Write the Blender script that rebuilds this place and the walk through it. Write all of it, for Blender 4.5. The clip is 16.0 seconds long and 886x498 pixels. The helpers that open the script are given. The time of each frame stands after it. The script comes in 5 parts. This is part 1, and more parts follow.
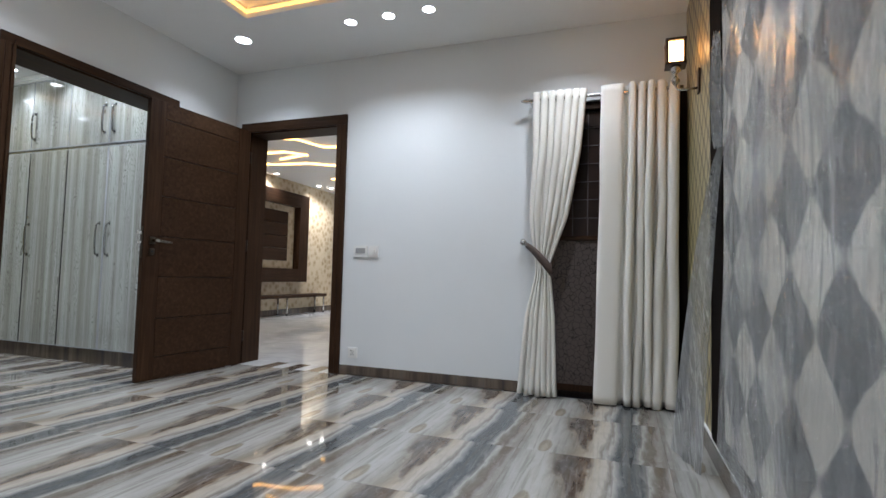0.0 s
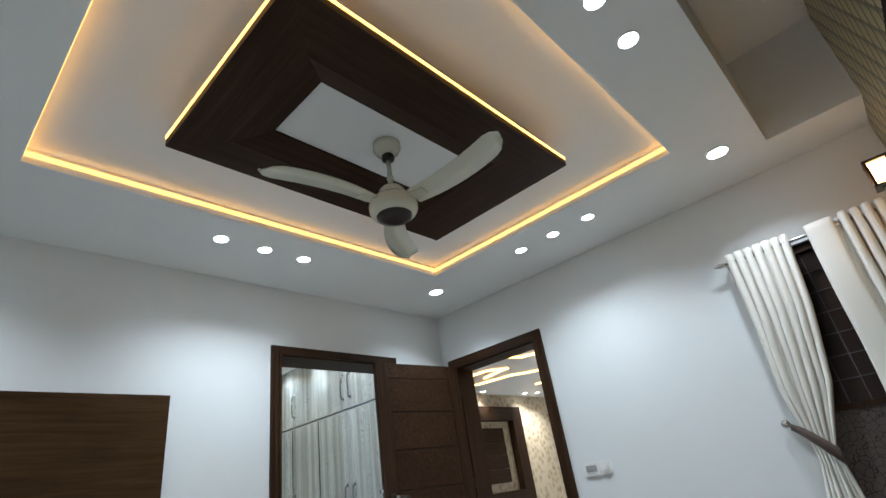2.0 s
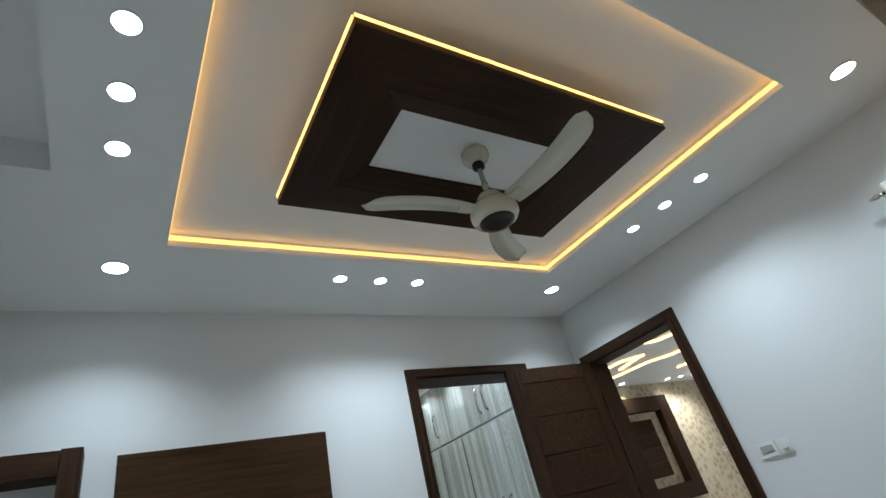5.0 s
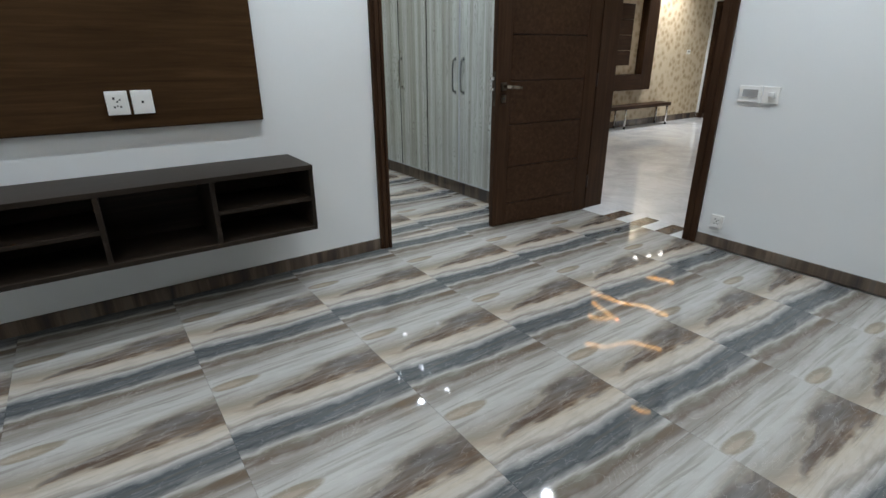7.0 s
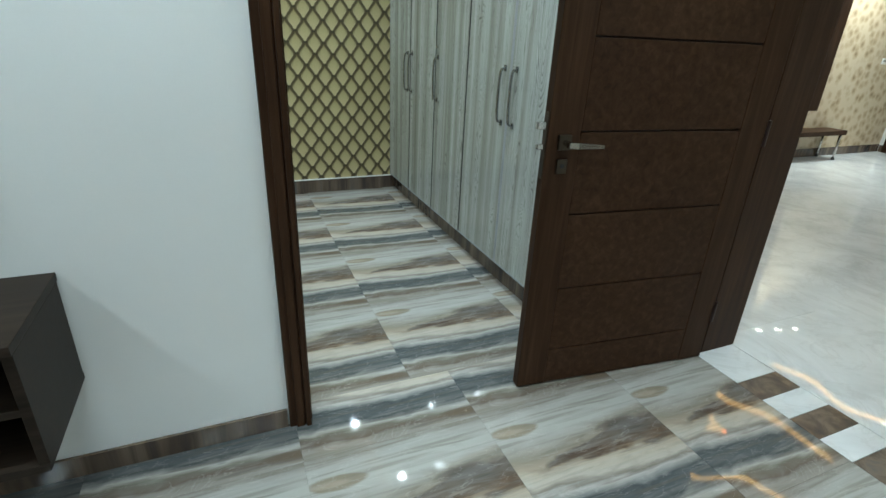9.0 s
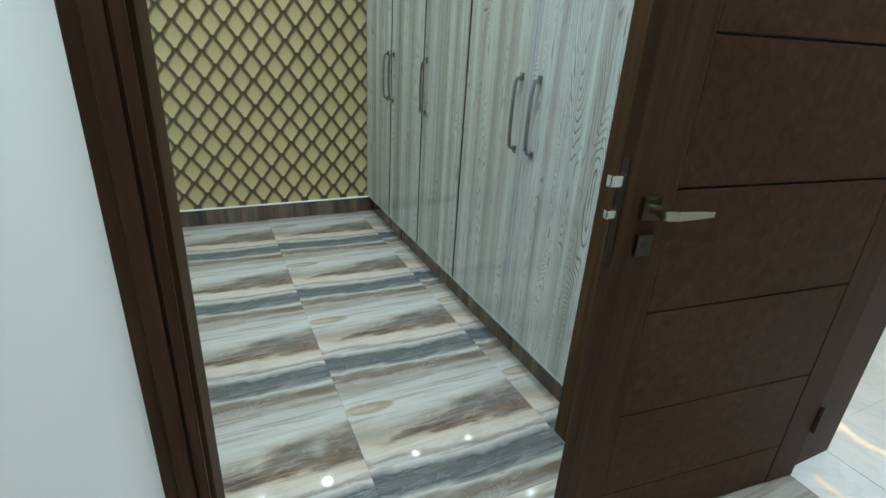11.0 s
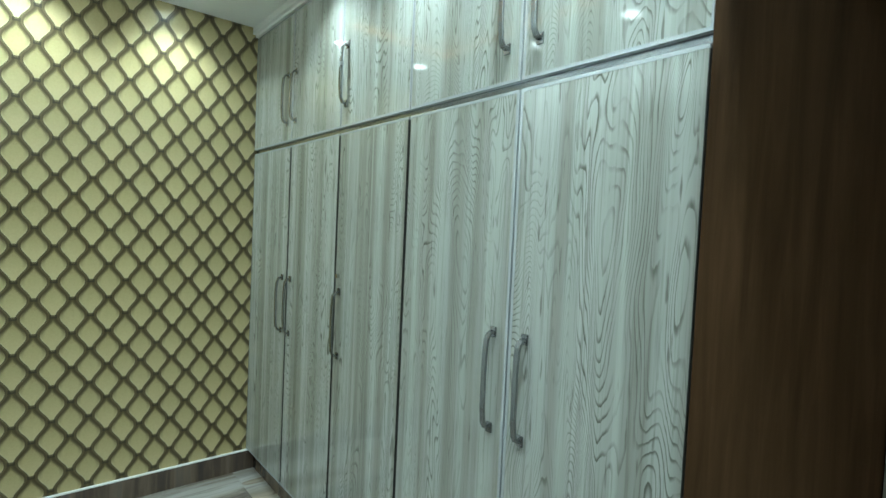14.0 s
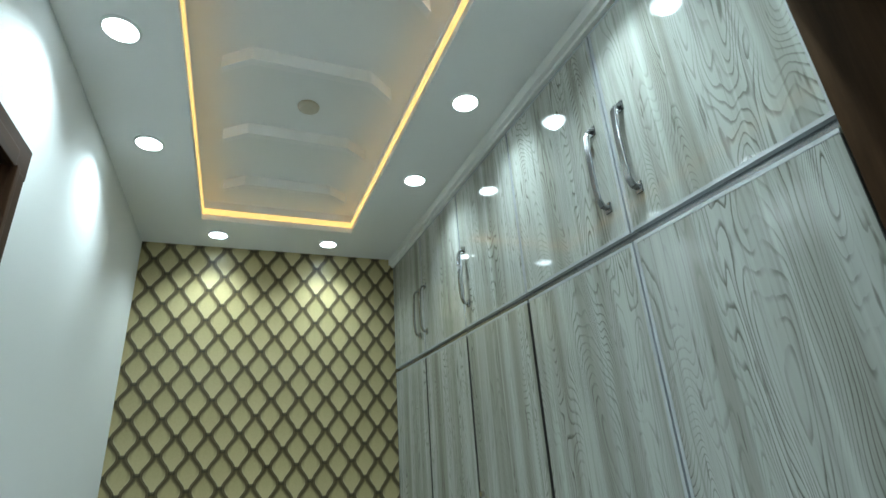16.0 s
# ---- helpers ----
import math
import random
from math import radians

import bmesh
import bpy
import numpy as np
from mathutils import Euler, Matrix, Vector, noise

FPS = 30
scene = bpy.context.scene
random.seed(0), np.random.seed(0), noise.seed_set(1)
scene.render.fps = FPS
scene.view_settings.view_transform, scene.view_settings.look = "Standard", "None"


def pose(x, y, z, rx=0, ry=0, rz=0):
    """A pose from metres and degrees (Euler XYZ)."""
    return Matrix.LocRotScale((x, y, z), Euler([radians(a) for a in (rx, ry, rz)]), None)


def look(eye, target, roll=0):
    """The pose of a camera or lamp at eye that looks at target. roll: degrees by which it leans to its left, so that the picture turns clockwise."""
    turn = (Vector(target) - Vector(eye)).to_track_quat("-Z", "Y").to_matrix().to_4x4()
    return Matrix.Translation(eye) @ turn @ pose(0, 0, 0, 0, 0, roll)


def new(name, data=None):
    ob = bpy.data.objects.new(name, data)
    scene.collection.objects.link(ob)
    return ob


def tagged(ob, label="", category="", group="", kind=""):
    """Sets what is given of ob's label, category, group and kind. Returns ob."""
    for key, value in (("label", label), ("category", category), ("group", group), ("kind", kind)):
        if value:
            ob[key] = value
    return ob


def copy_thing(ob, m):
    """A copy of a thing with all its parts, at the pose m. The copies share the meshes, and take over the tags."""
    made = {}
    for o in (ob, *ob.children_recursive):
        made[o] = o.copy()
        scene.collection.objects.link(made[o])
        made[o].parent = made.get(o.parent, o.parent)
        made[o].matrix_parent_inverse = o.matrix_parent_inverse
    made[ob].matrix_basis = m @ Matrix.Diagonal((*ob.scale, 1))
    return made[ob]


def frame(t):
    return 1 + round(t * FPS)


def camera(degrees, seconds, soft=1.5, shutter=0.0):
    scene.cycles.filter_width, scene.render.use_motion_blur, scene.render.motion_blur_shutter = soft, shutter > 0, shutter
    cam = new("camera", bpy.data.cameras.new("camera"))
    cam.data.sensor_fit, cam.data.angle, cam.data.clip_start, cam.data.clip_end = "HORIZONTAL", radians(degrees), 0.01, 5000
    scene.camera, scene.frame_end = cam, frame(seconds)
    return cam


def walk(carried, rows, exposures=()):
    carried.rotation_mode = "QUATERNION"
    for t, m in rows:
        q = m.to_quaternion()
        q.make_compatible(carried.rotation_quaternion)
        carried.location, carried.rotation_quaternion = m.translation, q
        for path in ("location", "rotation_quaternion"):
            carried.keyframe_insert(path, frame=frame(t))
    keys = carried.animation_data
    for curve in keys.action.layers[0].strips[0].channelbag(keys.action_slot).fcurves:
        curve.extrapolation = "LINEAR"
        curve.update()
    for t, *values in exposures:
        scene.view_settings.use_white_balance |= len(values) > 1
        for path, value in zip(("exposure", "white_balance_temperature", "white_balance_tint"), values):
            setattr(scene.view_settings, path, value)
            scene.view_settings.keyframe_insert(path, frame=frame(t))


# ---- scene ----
cam = camera(83.0, 16.0)
PATH = [
    (0, (3.374, -3.653, 0.817), (2.701, -1.773, 0.927), 1.4),
    (0.5, (3.371, -3.653, 0.834), (2.617, -1.81, 1.011), 0.6),
    (1, (3.369, -3.681, 0.885), (2.477, -1.93, 1.253), -0.9),
    (1.5, (3.38, -3.706, 0.941), (2.331, -2.126, 1.576), -3.6),
    (2, (3.391, -3.743, 0.984), (2.233, -2.368, 1.862), -9.0),
    (2.5, (3.392, -3.772, 1.015), (2.211, -2.565, 2.086), -16.1),
    (3, (3.426, -3.788, 1.028), (2.248, -2.72, 2.241), -20.9),
    (5.5, (3.286, -3.73, 0.949), (1.746, -2.69, 1.689), -10.5),
    (6, (3.121, -3.662, 0.894), (1.462, -2.55, 1.007), -6.3),
    (6.5, (2.98, -3.625, 1.056), (1.385, -2.482, 0.669), -3.5),
    (7, (2.878, -3.373, 1.243), (1.352, -2.303, 0.518), -0.3),
    (7.5, (2.598, -3.044, 1.242), (1.108, -2.055, 0.347), 0.4),
    (8, (2.165, -2.642, 1.316), (0.668, -1.701, 0.381), 0.8),
    (8.5, (1.827, -2.255, 1.352), (0.228, -1.41, 0.5), 2.1),
    (9, (1.533, -1.971, 1.356), (-0.147, -1.228, 0.564), 2.7),
    (9.2, (1.446, -1.882, 1.35), (-0.259, -1.187, 0.569), 3.1),
    (11.3, (0.717, -1.733, 1.337), (-0.914, -0.869, 0.567), 3.2),
    (11.5, (0.641, -1.73, 1.35), (-0.981, -0.822, 0.613), 2.9),
    (12, (0.474, -1.758, 1.396), (-1.134, -0.738, 0.784), 1.8),
    (12.5, (0.362, -1.716, 1.417), (-1.24, -0.624, 0.928), 1.5),
    (13, (0.261, -1.641, 1.437), (-1.359, -0.517, 1.099), 2.3),
    (13.5, (0.188, -1.63, 1.462), (-1.398, -0.432, 1.247), 2.7),
    (14, (0.125, -1.634, 1.487), (-1.409, -0.352, 1.41), 2.6),
    (14.5, (0.106, -1.639, 1.499), (-1.415, -0.342, 1.549), 2.2),
    (15, (0.116, -1.6, 1.522), (-1.452, -0.376, 1.737), 1.6),
    (15.5, (0.129, -1.534, 1.539), (-1.522, -0.5, 1.994), -0.4),
    (16, (0.076, -1.492, 1.426), (-1.632, -0.768, 2.173), -4.0),
]
EXPOSURES = [(0, 0.30, 6450, 12), (1, 0.22, 6450, 11), (1.5, 0.28, 6450, 10), (2, 0.32, 6300, 6), (2.5, 0.12, 6130, -1), (3, 0.10, 6150, 4), (5.5, 0.10, 6200, 2), (6, 0.52, 6400, -2), (6.5, 0.32, 6700, 3), (7, 0.26, 6550, 8), (7.5, 0.22, 6450, 6), (8.5, 0.36, 6300, -2), (9, 0.38, 6250, -6), (11.5, 0.66, 6300, -4), (12.5, 0.80, 5850, -5), (14.5, 0.46, 6350, -16), (15.1, 0.44, 6350, -16), (16, -0.02, 6300, -7)]
walk(cam, [(t, look(eye, target, roll)) for t, eye, target, roll in PATH], EXPOSURES)

# ---- world, light levels ----
world = bpy.data.worlds.new("night")
scene.world = world
world.use_nodes = True
world.node_tree.nodes["Background"].inputs[0].default_value = (0.004, 0.005, 0.007, 1)
world.node_tree.nodes["Background"].inputs[1].default_value = 1.0
LENS, DOWN, COVE, SCONCE = 16.0, 35.0, 2.2, 11.0
COOL, WARM = (0.80, 0.885, 1.0), (1.0, 0.52, 0.13)
CEIL, CEIL_D, CEIL_L = 2.651, 2.603, 2.65
EAST, SOUTH = 3.78, -4.62
TRAY = 2.735


# ---- node helpers ----
class Nodes:
    """Short calls for building a node tree."""

    def __init__(self, name):
        self.mat = bpy.data.materials.new(name)
        self.mat.use_nodes = True
        self.tree = self.mat.node_tree
        self.bsdf = self.tree.nodes["Principled BSDF"]

    def add(self, kind, **sets):
        n = self.tree.nodes.new(kind)
        if "op" in sets:
            n.operation = sets["op"]
        if "blend" in sets:
            n.blend_type = sets["blend"]
        for i, v in sets.get("ins", {}).items():
            self.plug(v, n.inputs[i])
        return n

    def plug(self, v, socket):
        if isinstance(v, bpy.types.NodeSocket):
            self.tree.links.new(v, socket)
        elif isinstance(v, (tuple, list)) and len(v) == 3 and socket.type == "RGBA":
            socket.default_value = (*v, 1)
        else:
            socket.default_value = v

    def m(self, op, a, b=0.0, c=0.0):
        return self.add("ShaderNodeMath", op=op, ins={0: a, 1: b, 2: c}).outputs[0]

    def mix(self, f, a, b, blend="MIX"):
        n = self.add("ShaderNodeMixRGB", blend=blend, ins={0: f, 1: a, 2: b})
        return n.outputs[0]

    def step(self, x, lo, hi):
        n = self.add("ShaderNodeMapRange", ins={0: x, 1: lo, 2: hi})
        n.interpolation_type = "SMOOTHSTEP"
        return n.outputs[0]

    def coords(self, which="Object", scale=(1, 1, 1), shift=(0, 0, 0)):
        c = self.add("ShaderNodeTexCoord").outputs[which]
        n = self.add("ShaderNodeMapping", ins={0: c, 3: scale, 1: shift})
        return n.outputs[0]

    def world_pos(self, scale=(1, 1, 1)):
        c = self.add("ShaderNodeNewGeometry").outputs["Position"]
        return self.add("ShaderNodeMapping", ins={0: c, 3: scale}).outputs[0]

    def noise(self, vec, scale, detail=4.0, rough=0.55, distort=0.0, out=0):
        return self.add("ShaderNodeTexNoise", ins={"Vector": vec, "Scale": scale, "Detail": detail, "Roughness": rough, "Distortion": distort}).outputs[out]

    def ramp(self, f, stops):
        n = self.add("ShaderNodeValToRGB", ins={0: f})
        e = n.color_ramp.elements
        while len(e) < len(stops):
            e.new(0.5)
        for k, (p, c) in zip(e, stops):
            k.position, k.color = p, (*c, 1)
        return n.outputs[0]

    def bump(self, h, strength=0.2, dist=0.01):
        self.plug(self.add("ShaderNodeBump", ins={"Height": h, "Strength": strength, "Distance": dist}).outputs[0], self.bsdf.inputs["Normal"])

    def done(self, colour=None, rough=None, metal=None, spec=None, coat=None):
        for key, v in (("Base Color", colour), ("Roughness", rough), ("Metallic", metal), ("Specular IOR Level", spec), ("Coat Weight", coat)):
            if v is not None:
                self.plug(v, self.bsdf.inputs[key])
        return self.mat


def plain(name, colour, rough=0.5, metal=0.0, vary=0.06, grain=60.0, bump=0.05, coat=0.0):
    """A painted, metal or plastic surface with slight mottling at two scales."""
    n = Nodes(name)
    p = n.world_pos()
    a, b = n.noise(p, 3.0), n.noise(p, grain)
    f = n.m("ADD", n.m("MULTIPLY", a, 0.6), n.m("MULTIPLY", b, 0.4))
    dark = tuple(c * (1 - vary) for c in colour)
    light = tuple(min(1, c * (1 + vary)) for c in colour)
    n.bump(b, bump, 0.002)
    r = n.m("ADD", rough - 0.04, n.m("MULTIPLY", a, 0.08))
    return n.done(n.ramp(f, ((0.3, dark), (0.7, light))), r, metal, coat=coat)


def glow(name, colour, strength):
    n = Nodes(name)
    n.bsdf.inputs["Emission Color"].default_value = (*colour, 1)
    n.bsdf.inputs["Emission Strength"].default_value = strength
    return n.done(colour, 0.4)


def dark_wood(name, axis="z", base=((0.022, 0.0104, 0.0054), (0.041, 0.0205, 0.0106), (0.069, 0.0358, 0.0190)), rough=0.46, spec=0.11):
    """Dark-stained ash veneer: long grain along an axis."""
    n = Nodes(name)
    s = {"x": (1.2, 22, 22), "y": (22, 1.2, 22), "z": (22, 22, 1.2)}[axis]
    p = n.world_pos(s)
    g = n.noise(p, 1.6, 7, 0.62, 0.5)
    big = n.noise(n.world_pos(), 2.2, 3)
    f = n.m("ADD", n.m("MULTIPLY", g, 0.75), n.m("MULTIPLY", big, 0.25))
    n.bump(g, 0.18, 0.002)
    col = n.ramp(f, ((0.32, base[0]), (0.52, base[1]), (0.72, base[2])))
    return n.done(col, n.m("ADD", rough - 0.06, n.m("MULTIPLY", g, 0.16)), 0, spec)


# ---- materials ----
M_WALL = plain("white wall paint", (0.735, 0.755, 0.75), 0.62, vary=0.015, grain=140, bump=0.05)
M_CEIL = plain("ceiling paint", (0.865, 0.875, 0.865), 0.7, vary=0.012, grain=160, bump=0.03)
M_WOOD_Z = dark_wood("dark wood upright", "z")
M_WOOD_X = dark_wood("dark wood along x", "x")
M_WOOD_Y = dark_wood("dark wood along y", "y")
M_PANEL = dark_wood("brown panel veneer", "y", ((0.026, 0.0130, 0.0050), (0.049, 0.0250, 0.0100), (0.078, 0.0410, 0.0175)), 0.45)
M_DARK_FRAME = dark_wood("blackened frame wood", "z", ((0.006, 0.0045, 0.004), (0.011, 0.008, 0.007), (0.018, 0.013, 0.011)), 0.82, 0.02)
M_CONSOLE = dark_wood("black-brown console laminate", "y", ((0.013, 0.0092, 0.0066), (0.024, 0.0175, 0.0130), (0.043, 0.0325, 0.0245)), 0.42)
M_JAMB = dark_wood("brown door lining", "z", ((0.031, 0.0172, 0.0084), (0.056, 0.0312, 0.0154), (0.088, 0.0490, 0.0250)), 0.55, 0.04)
# near-black colour stands for the shade inside grooves and door gaps
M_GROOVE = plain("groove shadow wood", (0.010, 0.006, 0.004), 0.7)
M_CHROME = plain("brushed steel", (0.62, 0.60, 0.57), 0.22, 1.0, 0.05)
M_GUN = plain("dark grey metal handle", (0.31, 0.32, 0.33), 0.26, 1.0, 0.05)
M_BRONZE = plain("dark bronze plate", (0.085, 0.068, 0.050), 0.35, 1.0, 0.08)
M_ALU = plain("grey aluminium edge strip", (0.56, 0.59, 0.61), 0.25, 0.45, 0.05)
# strip edging coloured dark so the lower door seams read as shaded gaps
M_SEAM_SHADE = plain("door edging darkened as seam shade", (0.040, 0.040, 0.036), 0.55, 0, 0.05)
M_PLATE = plain("white switch plastic", (0.78, 0.78, 0.75), 0.35, 0, 0.02)
M_PLATE_GREY = plain("grey switch rockers", (0.34, 0.34, 0.33), 0.4, 0, 0.02)
M_DARKHOLE = plain("socket holes", (0.02, 0.02, 0.02), 0.6)
M_FAN = plain("cream enamel", (0.66, 0.64, 0.51), 0.16, 0, 0.03, coat=0.5)
M_FANCAP = plain("dark brown fan cap", (0.020, 0.009, 0.007), 0.35)
M_WHITE_TRIM = plain("white gloss trim", (0.78, 0.79, 0.77), 0.35, 0, 0.02)
M_GROUT = plain("grey tile grout", (0.30, 0.29, 0.27), 0.6)
M_BLACK = plain("black rubber", (0.012, 0.012, 0.012), 0.6)
M_DOWN = glow("downlight lens", COOL, LENS)
M_DOWN_L = glow("lounge downlight lens", (1.0, 0.97, 0.92), LENS)
M_COVE_RING = glow("warm led strip of the ring", WARM, COVE * 1.5)
M_COVE_LOUNGE = glow("warm led strip of the lounge", (1.0, 0.56, 0.18), COVE * 2.2)
M_COVE_DRESS = glow("warm led strip of the dressing tray", (1.0, 0.60, 0.21), COVE * 0.5)
M_COVE = glow("warm led strip", WARM, COVE)
M_SCONCE = glow("lantern glass", (1.0, 0.50, 0.18), SCONCE)


def tile_print():
    """Glossy porcelain tile with a printed onyx pattern, the same on every tile."""
    n = Nodes("onyx porcelain tile")
    c = n.add("ShaderNodeTexCoord").outputs["Object"]
    sep = n.add("ShaderNodeSeparateXYZ", ins={0: c})
    x, u = n.m("DIVIDE", sep.outputs[0], 0.675), n.m("DIVIDE", sep.outputs[1], 0.66)

    def wave(sx, sy, detail, distort, shift=0.0):
        v = n.add("ShaderNodeMapping", ins={0: c, 3: (sx, sy, 1), 1: (shift, shift, 0)}).outputs[0]
        return n.m("SUBTRACT", n.noise(v, 1.0, detail, 0.55, distort), 0.5)

    drift, curl = wave(4.5, 1.7, 2, 0.3), wave(11, 3.4, 3, 1.4, 3.1)
    fine, hair = wave(38, 2.0, 4, 0.7, 5.7), wave(120, 3.5, 4, 0.4, 9.2)
    tilt = n.m("MULTIPLY", n.m("SUBTRACT", u, 0.5), -0.055)
    flow = n.m("ADD", n.m("MULTIPLY", drift, 0.17), n.m("ADD", n.m("MULTIPLY", curl, 0.085), n.m("MULTIPLY", fine, 0.045)))
    xx = n.m("ADD", n.m("ADD", x, tilt), flow)
    col = n.ramp(xx, ((0.0, (0.218, 0.195, 0.169)), (0.045, (0.323, 0.316, 0.291)), (0.10, (0.380, 0.375, 0.348)), (0.22, (0.404, 0.398, 0.371)), (0.31, (0.331, 0.320, 0.291)), (0.40, (0.267, 0.231, 0.184)),
                       (0.475, (0.347, 0.297, 0.230)), (0.515, (0.428, 0.379, 0.306)), (0.585, (0.445, 0.410, 0.356)), (0.615, (0.210, 0.188, 0.165)), (0.637, (0.404, 0.391, 0.364)), (0.665, (0.218, 0.222, 0.218)),
                       (0.695, (0.061, 0.072, 0.077)), (0.765, (0.085, 0.095, 0.101)), (0.800, (0.060, 0.069, 0.072)), (0.828, (0.210, 0.211, 0.203)), (0.850, (0.372, 0.364, 0.337)), (0.880, (0.157, 0.143, 0.112)), (0.925, (0.131, 0.105, 0.082)), (0.965, (0.267, 0.246, 0.218))))
    # tawny shading, then the brown wedge: soft upper side, crisp lower side, rounded nose
    run = n.m("MAXIMUM", n.m("DIVIDE", n.m("SUBTRACT", u, 0.16), 0.84), 0.0)
    xw = n.m("ADD", n.m("ADD", x, tilt), n.m("ADD", n.m("MULTIPLY", drift, 0.17), n.m("ADD", n.m("MULTIPLY", curl, 0.13), n.m("MULTIPLY", fine, 0.030))))
    low = n.m("SUBTRACT", 0.495, n.m("MULTIPLY", run, 0.030))
    up = n.m("SUBTRACT", 0.462, n.m("MULTIPLY", n.m("POWER", run, 0.70), 0.265))
    span = n.m("MAXIMUM", n.m("SUBTRACT", low, up), 0.02)
    depth = n.m("DIVIDE", n.m("SUBTRACT", xw, up), span)
    cover = n.m("MULTIPLY", n.m("MULTIPLY", n.step(n.m("SUBTRACT", xw, up), -0.045, 0.055), n.step(n.m("SUBTRACT", low, xw), -0.022, 0.016)), n.step(u, 0.02, 0.24))
    brown = n.ramp(n.m("ADD", depth, n.m("ADD", n.m("MULTIPLY", curl, 0.9), n.m("MULTIPLY", fine, 0.5))), ((0.0, (0.27, 0.235, 0.19)), (0.22, (0.155, 0.130, 0.106)), (0.42, (0.095, 0.081, 0.070)), (0.58, (0.130, 0.113, 0.096)), (0.74, (0.098, 0.076, 0.060)), (0.90, (0.105, 0.069, 0.045)), (1.0, (0.19, 0.135, 0.088))))
    col = n.mix(n.m("MULTIPLY", cover, 0.93), col, brown)
    calm = n.m("ADD", n.m("ADD", x, tilt), n.m("ADD", n.m("MULTIPLY", drift, 0.10), n.m("MULTIPLY", curl, 0.035)))

    def spot(pu, px, ru, rx, soft):
        e1 = n.m("POWER", n.m("DIVIDE", n.m("SUBTRACT", calm, px), rx), 2.0)
        e2 = n.m("POWER", n.m("DIVIDE", n.m("SUBTRACT", u, pu), ru), 2.0)
        return n.step(n.m("ADD", e1, e2), 1.2, soft)
    col = n.mix(n.m("MULTIPLY", spot(0.47, 0.450, 0.22, 0.042, 0.3), 0.75), col, (0.082, 0.054, 0.037))
    col = n.mix(n.m("MULTIPLY", spot(0.80, 0.345, 0.15, 0.070, 0.2), 0.60), col, (0.088, 0.080, 0.074))
    col = n.mix(n.m("MULTIPLY", spot(0.93, 0.900, 0.13, 0.036, 0.3), 0.75), col, (0.120, 0.088, 0.060))
    # tan eye with a paler heart
    eye = spot(0.14, 0.190, 0.150, 0.050, 0.70)
    heart = spot(0.10, 0.195, 0.11, 0.026, 0.2)
    col = n.mix(n.m("MULTIPLY", eye, 0.70), col, n.mix(heart, (0.20, 0.150, 0.090), (0.29, 0.225, 0.150)))
    # drawn streaks, hair lines, pale veins
    col = n.mix(n.m("MULTIPLY", n.step(fine, 0.02, 0.22), 0.24), col, (0.44, 0.44, 0.41))
    col = n.mix(n.m("MULTIPLY", n.step(fine, -0.03, -0.20), 0.42), col, (0.135, 0.118, 0.096))
    col = n.mix(n.m("MULTIPLY", n.step(hair, 0.02, 0.20), 0.16), col, (0.13, 0.118, 0.100))
    vein = n.step(n.m("ABSOLUTE", wave(9, 2.6, 4, 2.4, 1.3)), 0.010, 0.0)
    col = n.mix(n.m("MULTIPLY", vein, 0.16), col, (0.66, 0.64, 0.60))
    cloud = wave(16, 5, 4, 0.9, 7.7)
    col = n.mix(n.m("MULTIPLY", n.step(cloud, 0.0, 0.22), 0.16), col, (0.44, 0.44, 0.42))
    col = n.mix(n.m("MULTIPLY", n.step(cloud, 0.0, -0.22), 0.30), col, (0.20, 0.19, 0.168))
    col = n.mix(1.0, col, (0.88, 0.87, 0.865), "MULTIPLY")
    smudge = n.noise(n.world_pos(), 5.0, 3)
    n.bump(n.noise(n.world_pos(), 3.0, 2), 0.02, 0.004)
    return n.done(col, n.m("ADD", 0.012, n.m("MULTIPLY", smudge, 0.06)), 0, 0.5)


def marble():
    n = Nodes("pale polished marble")
    p = n.world_pos((1, 1, 1))
    a = n.noise(p, 1.6, 8, 0.62, 1.4)
    v = n.step(n.m("ABSOLUTE", n.m("SUBTRACT", n.noise(p, 2.1, 7, 0.65, 1.8), 0.5)), 0.035, 0.0)
    col = n.mix(n.m("MULTIPLY", v, 0.16), n.ramp(a, ((0.3, (0.52, 0.535, 0.54)), (0.55, (0.67, 0.685, 0.69)), (0.75, (0.75, 0.765, 0.77)))), (0.33, 0.32, 0.31))
    return n.done(col, 0.025, 0, 0.5)


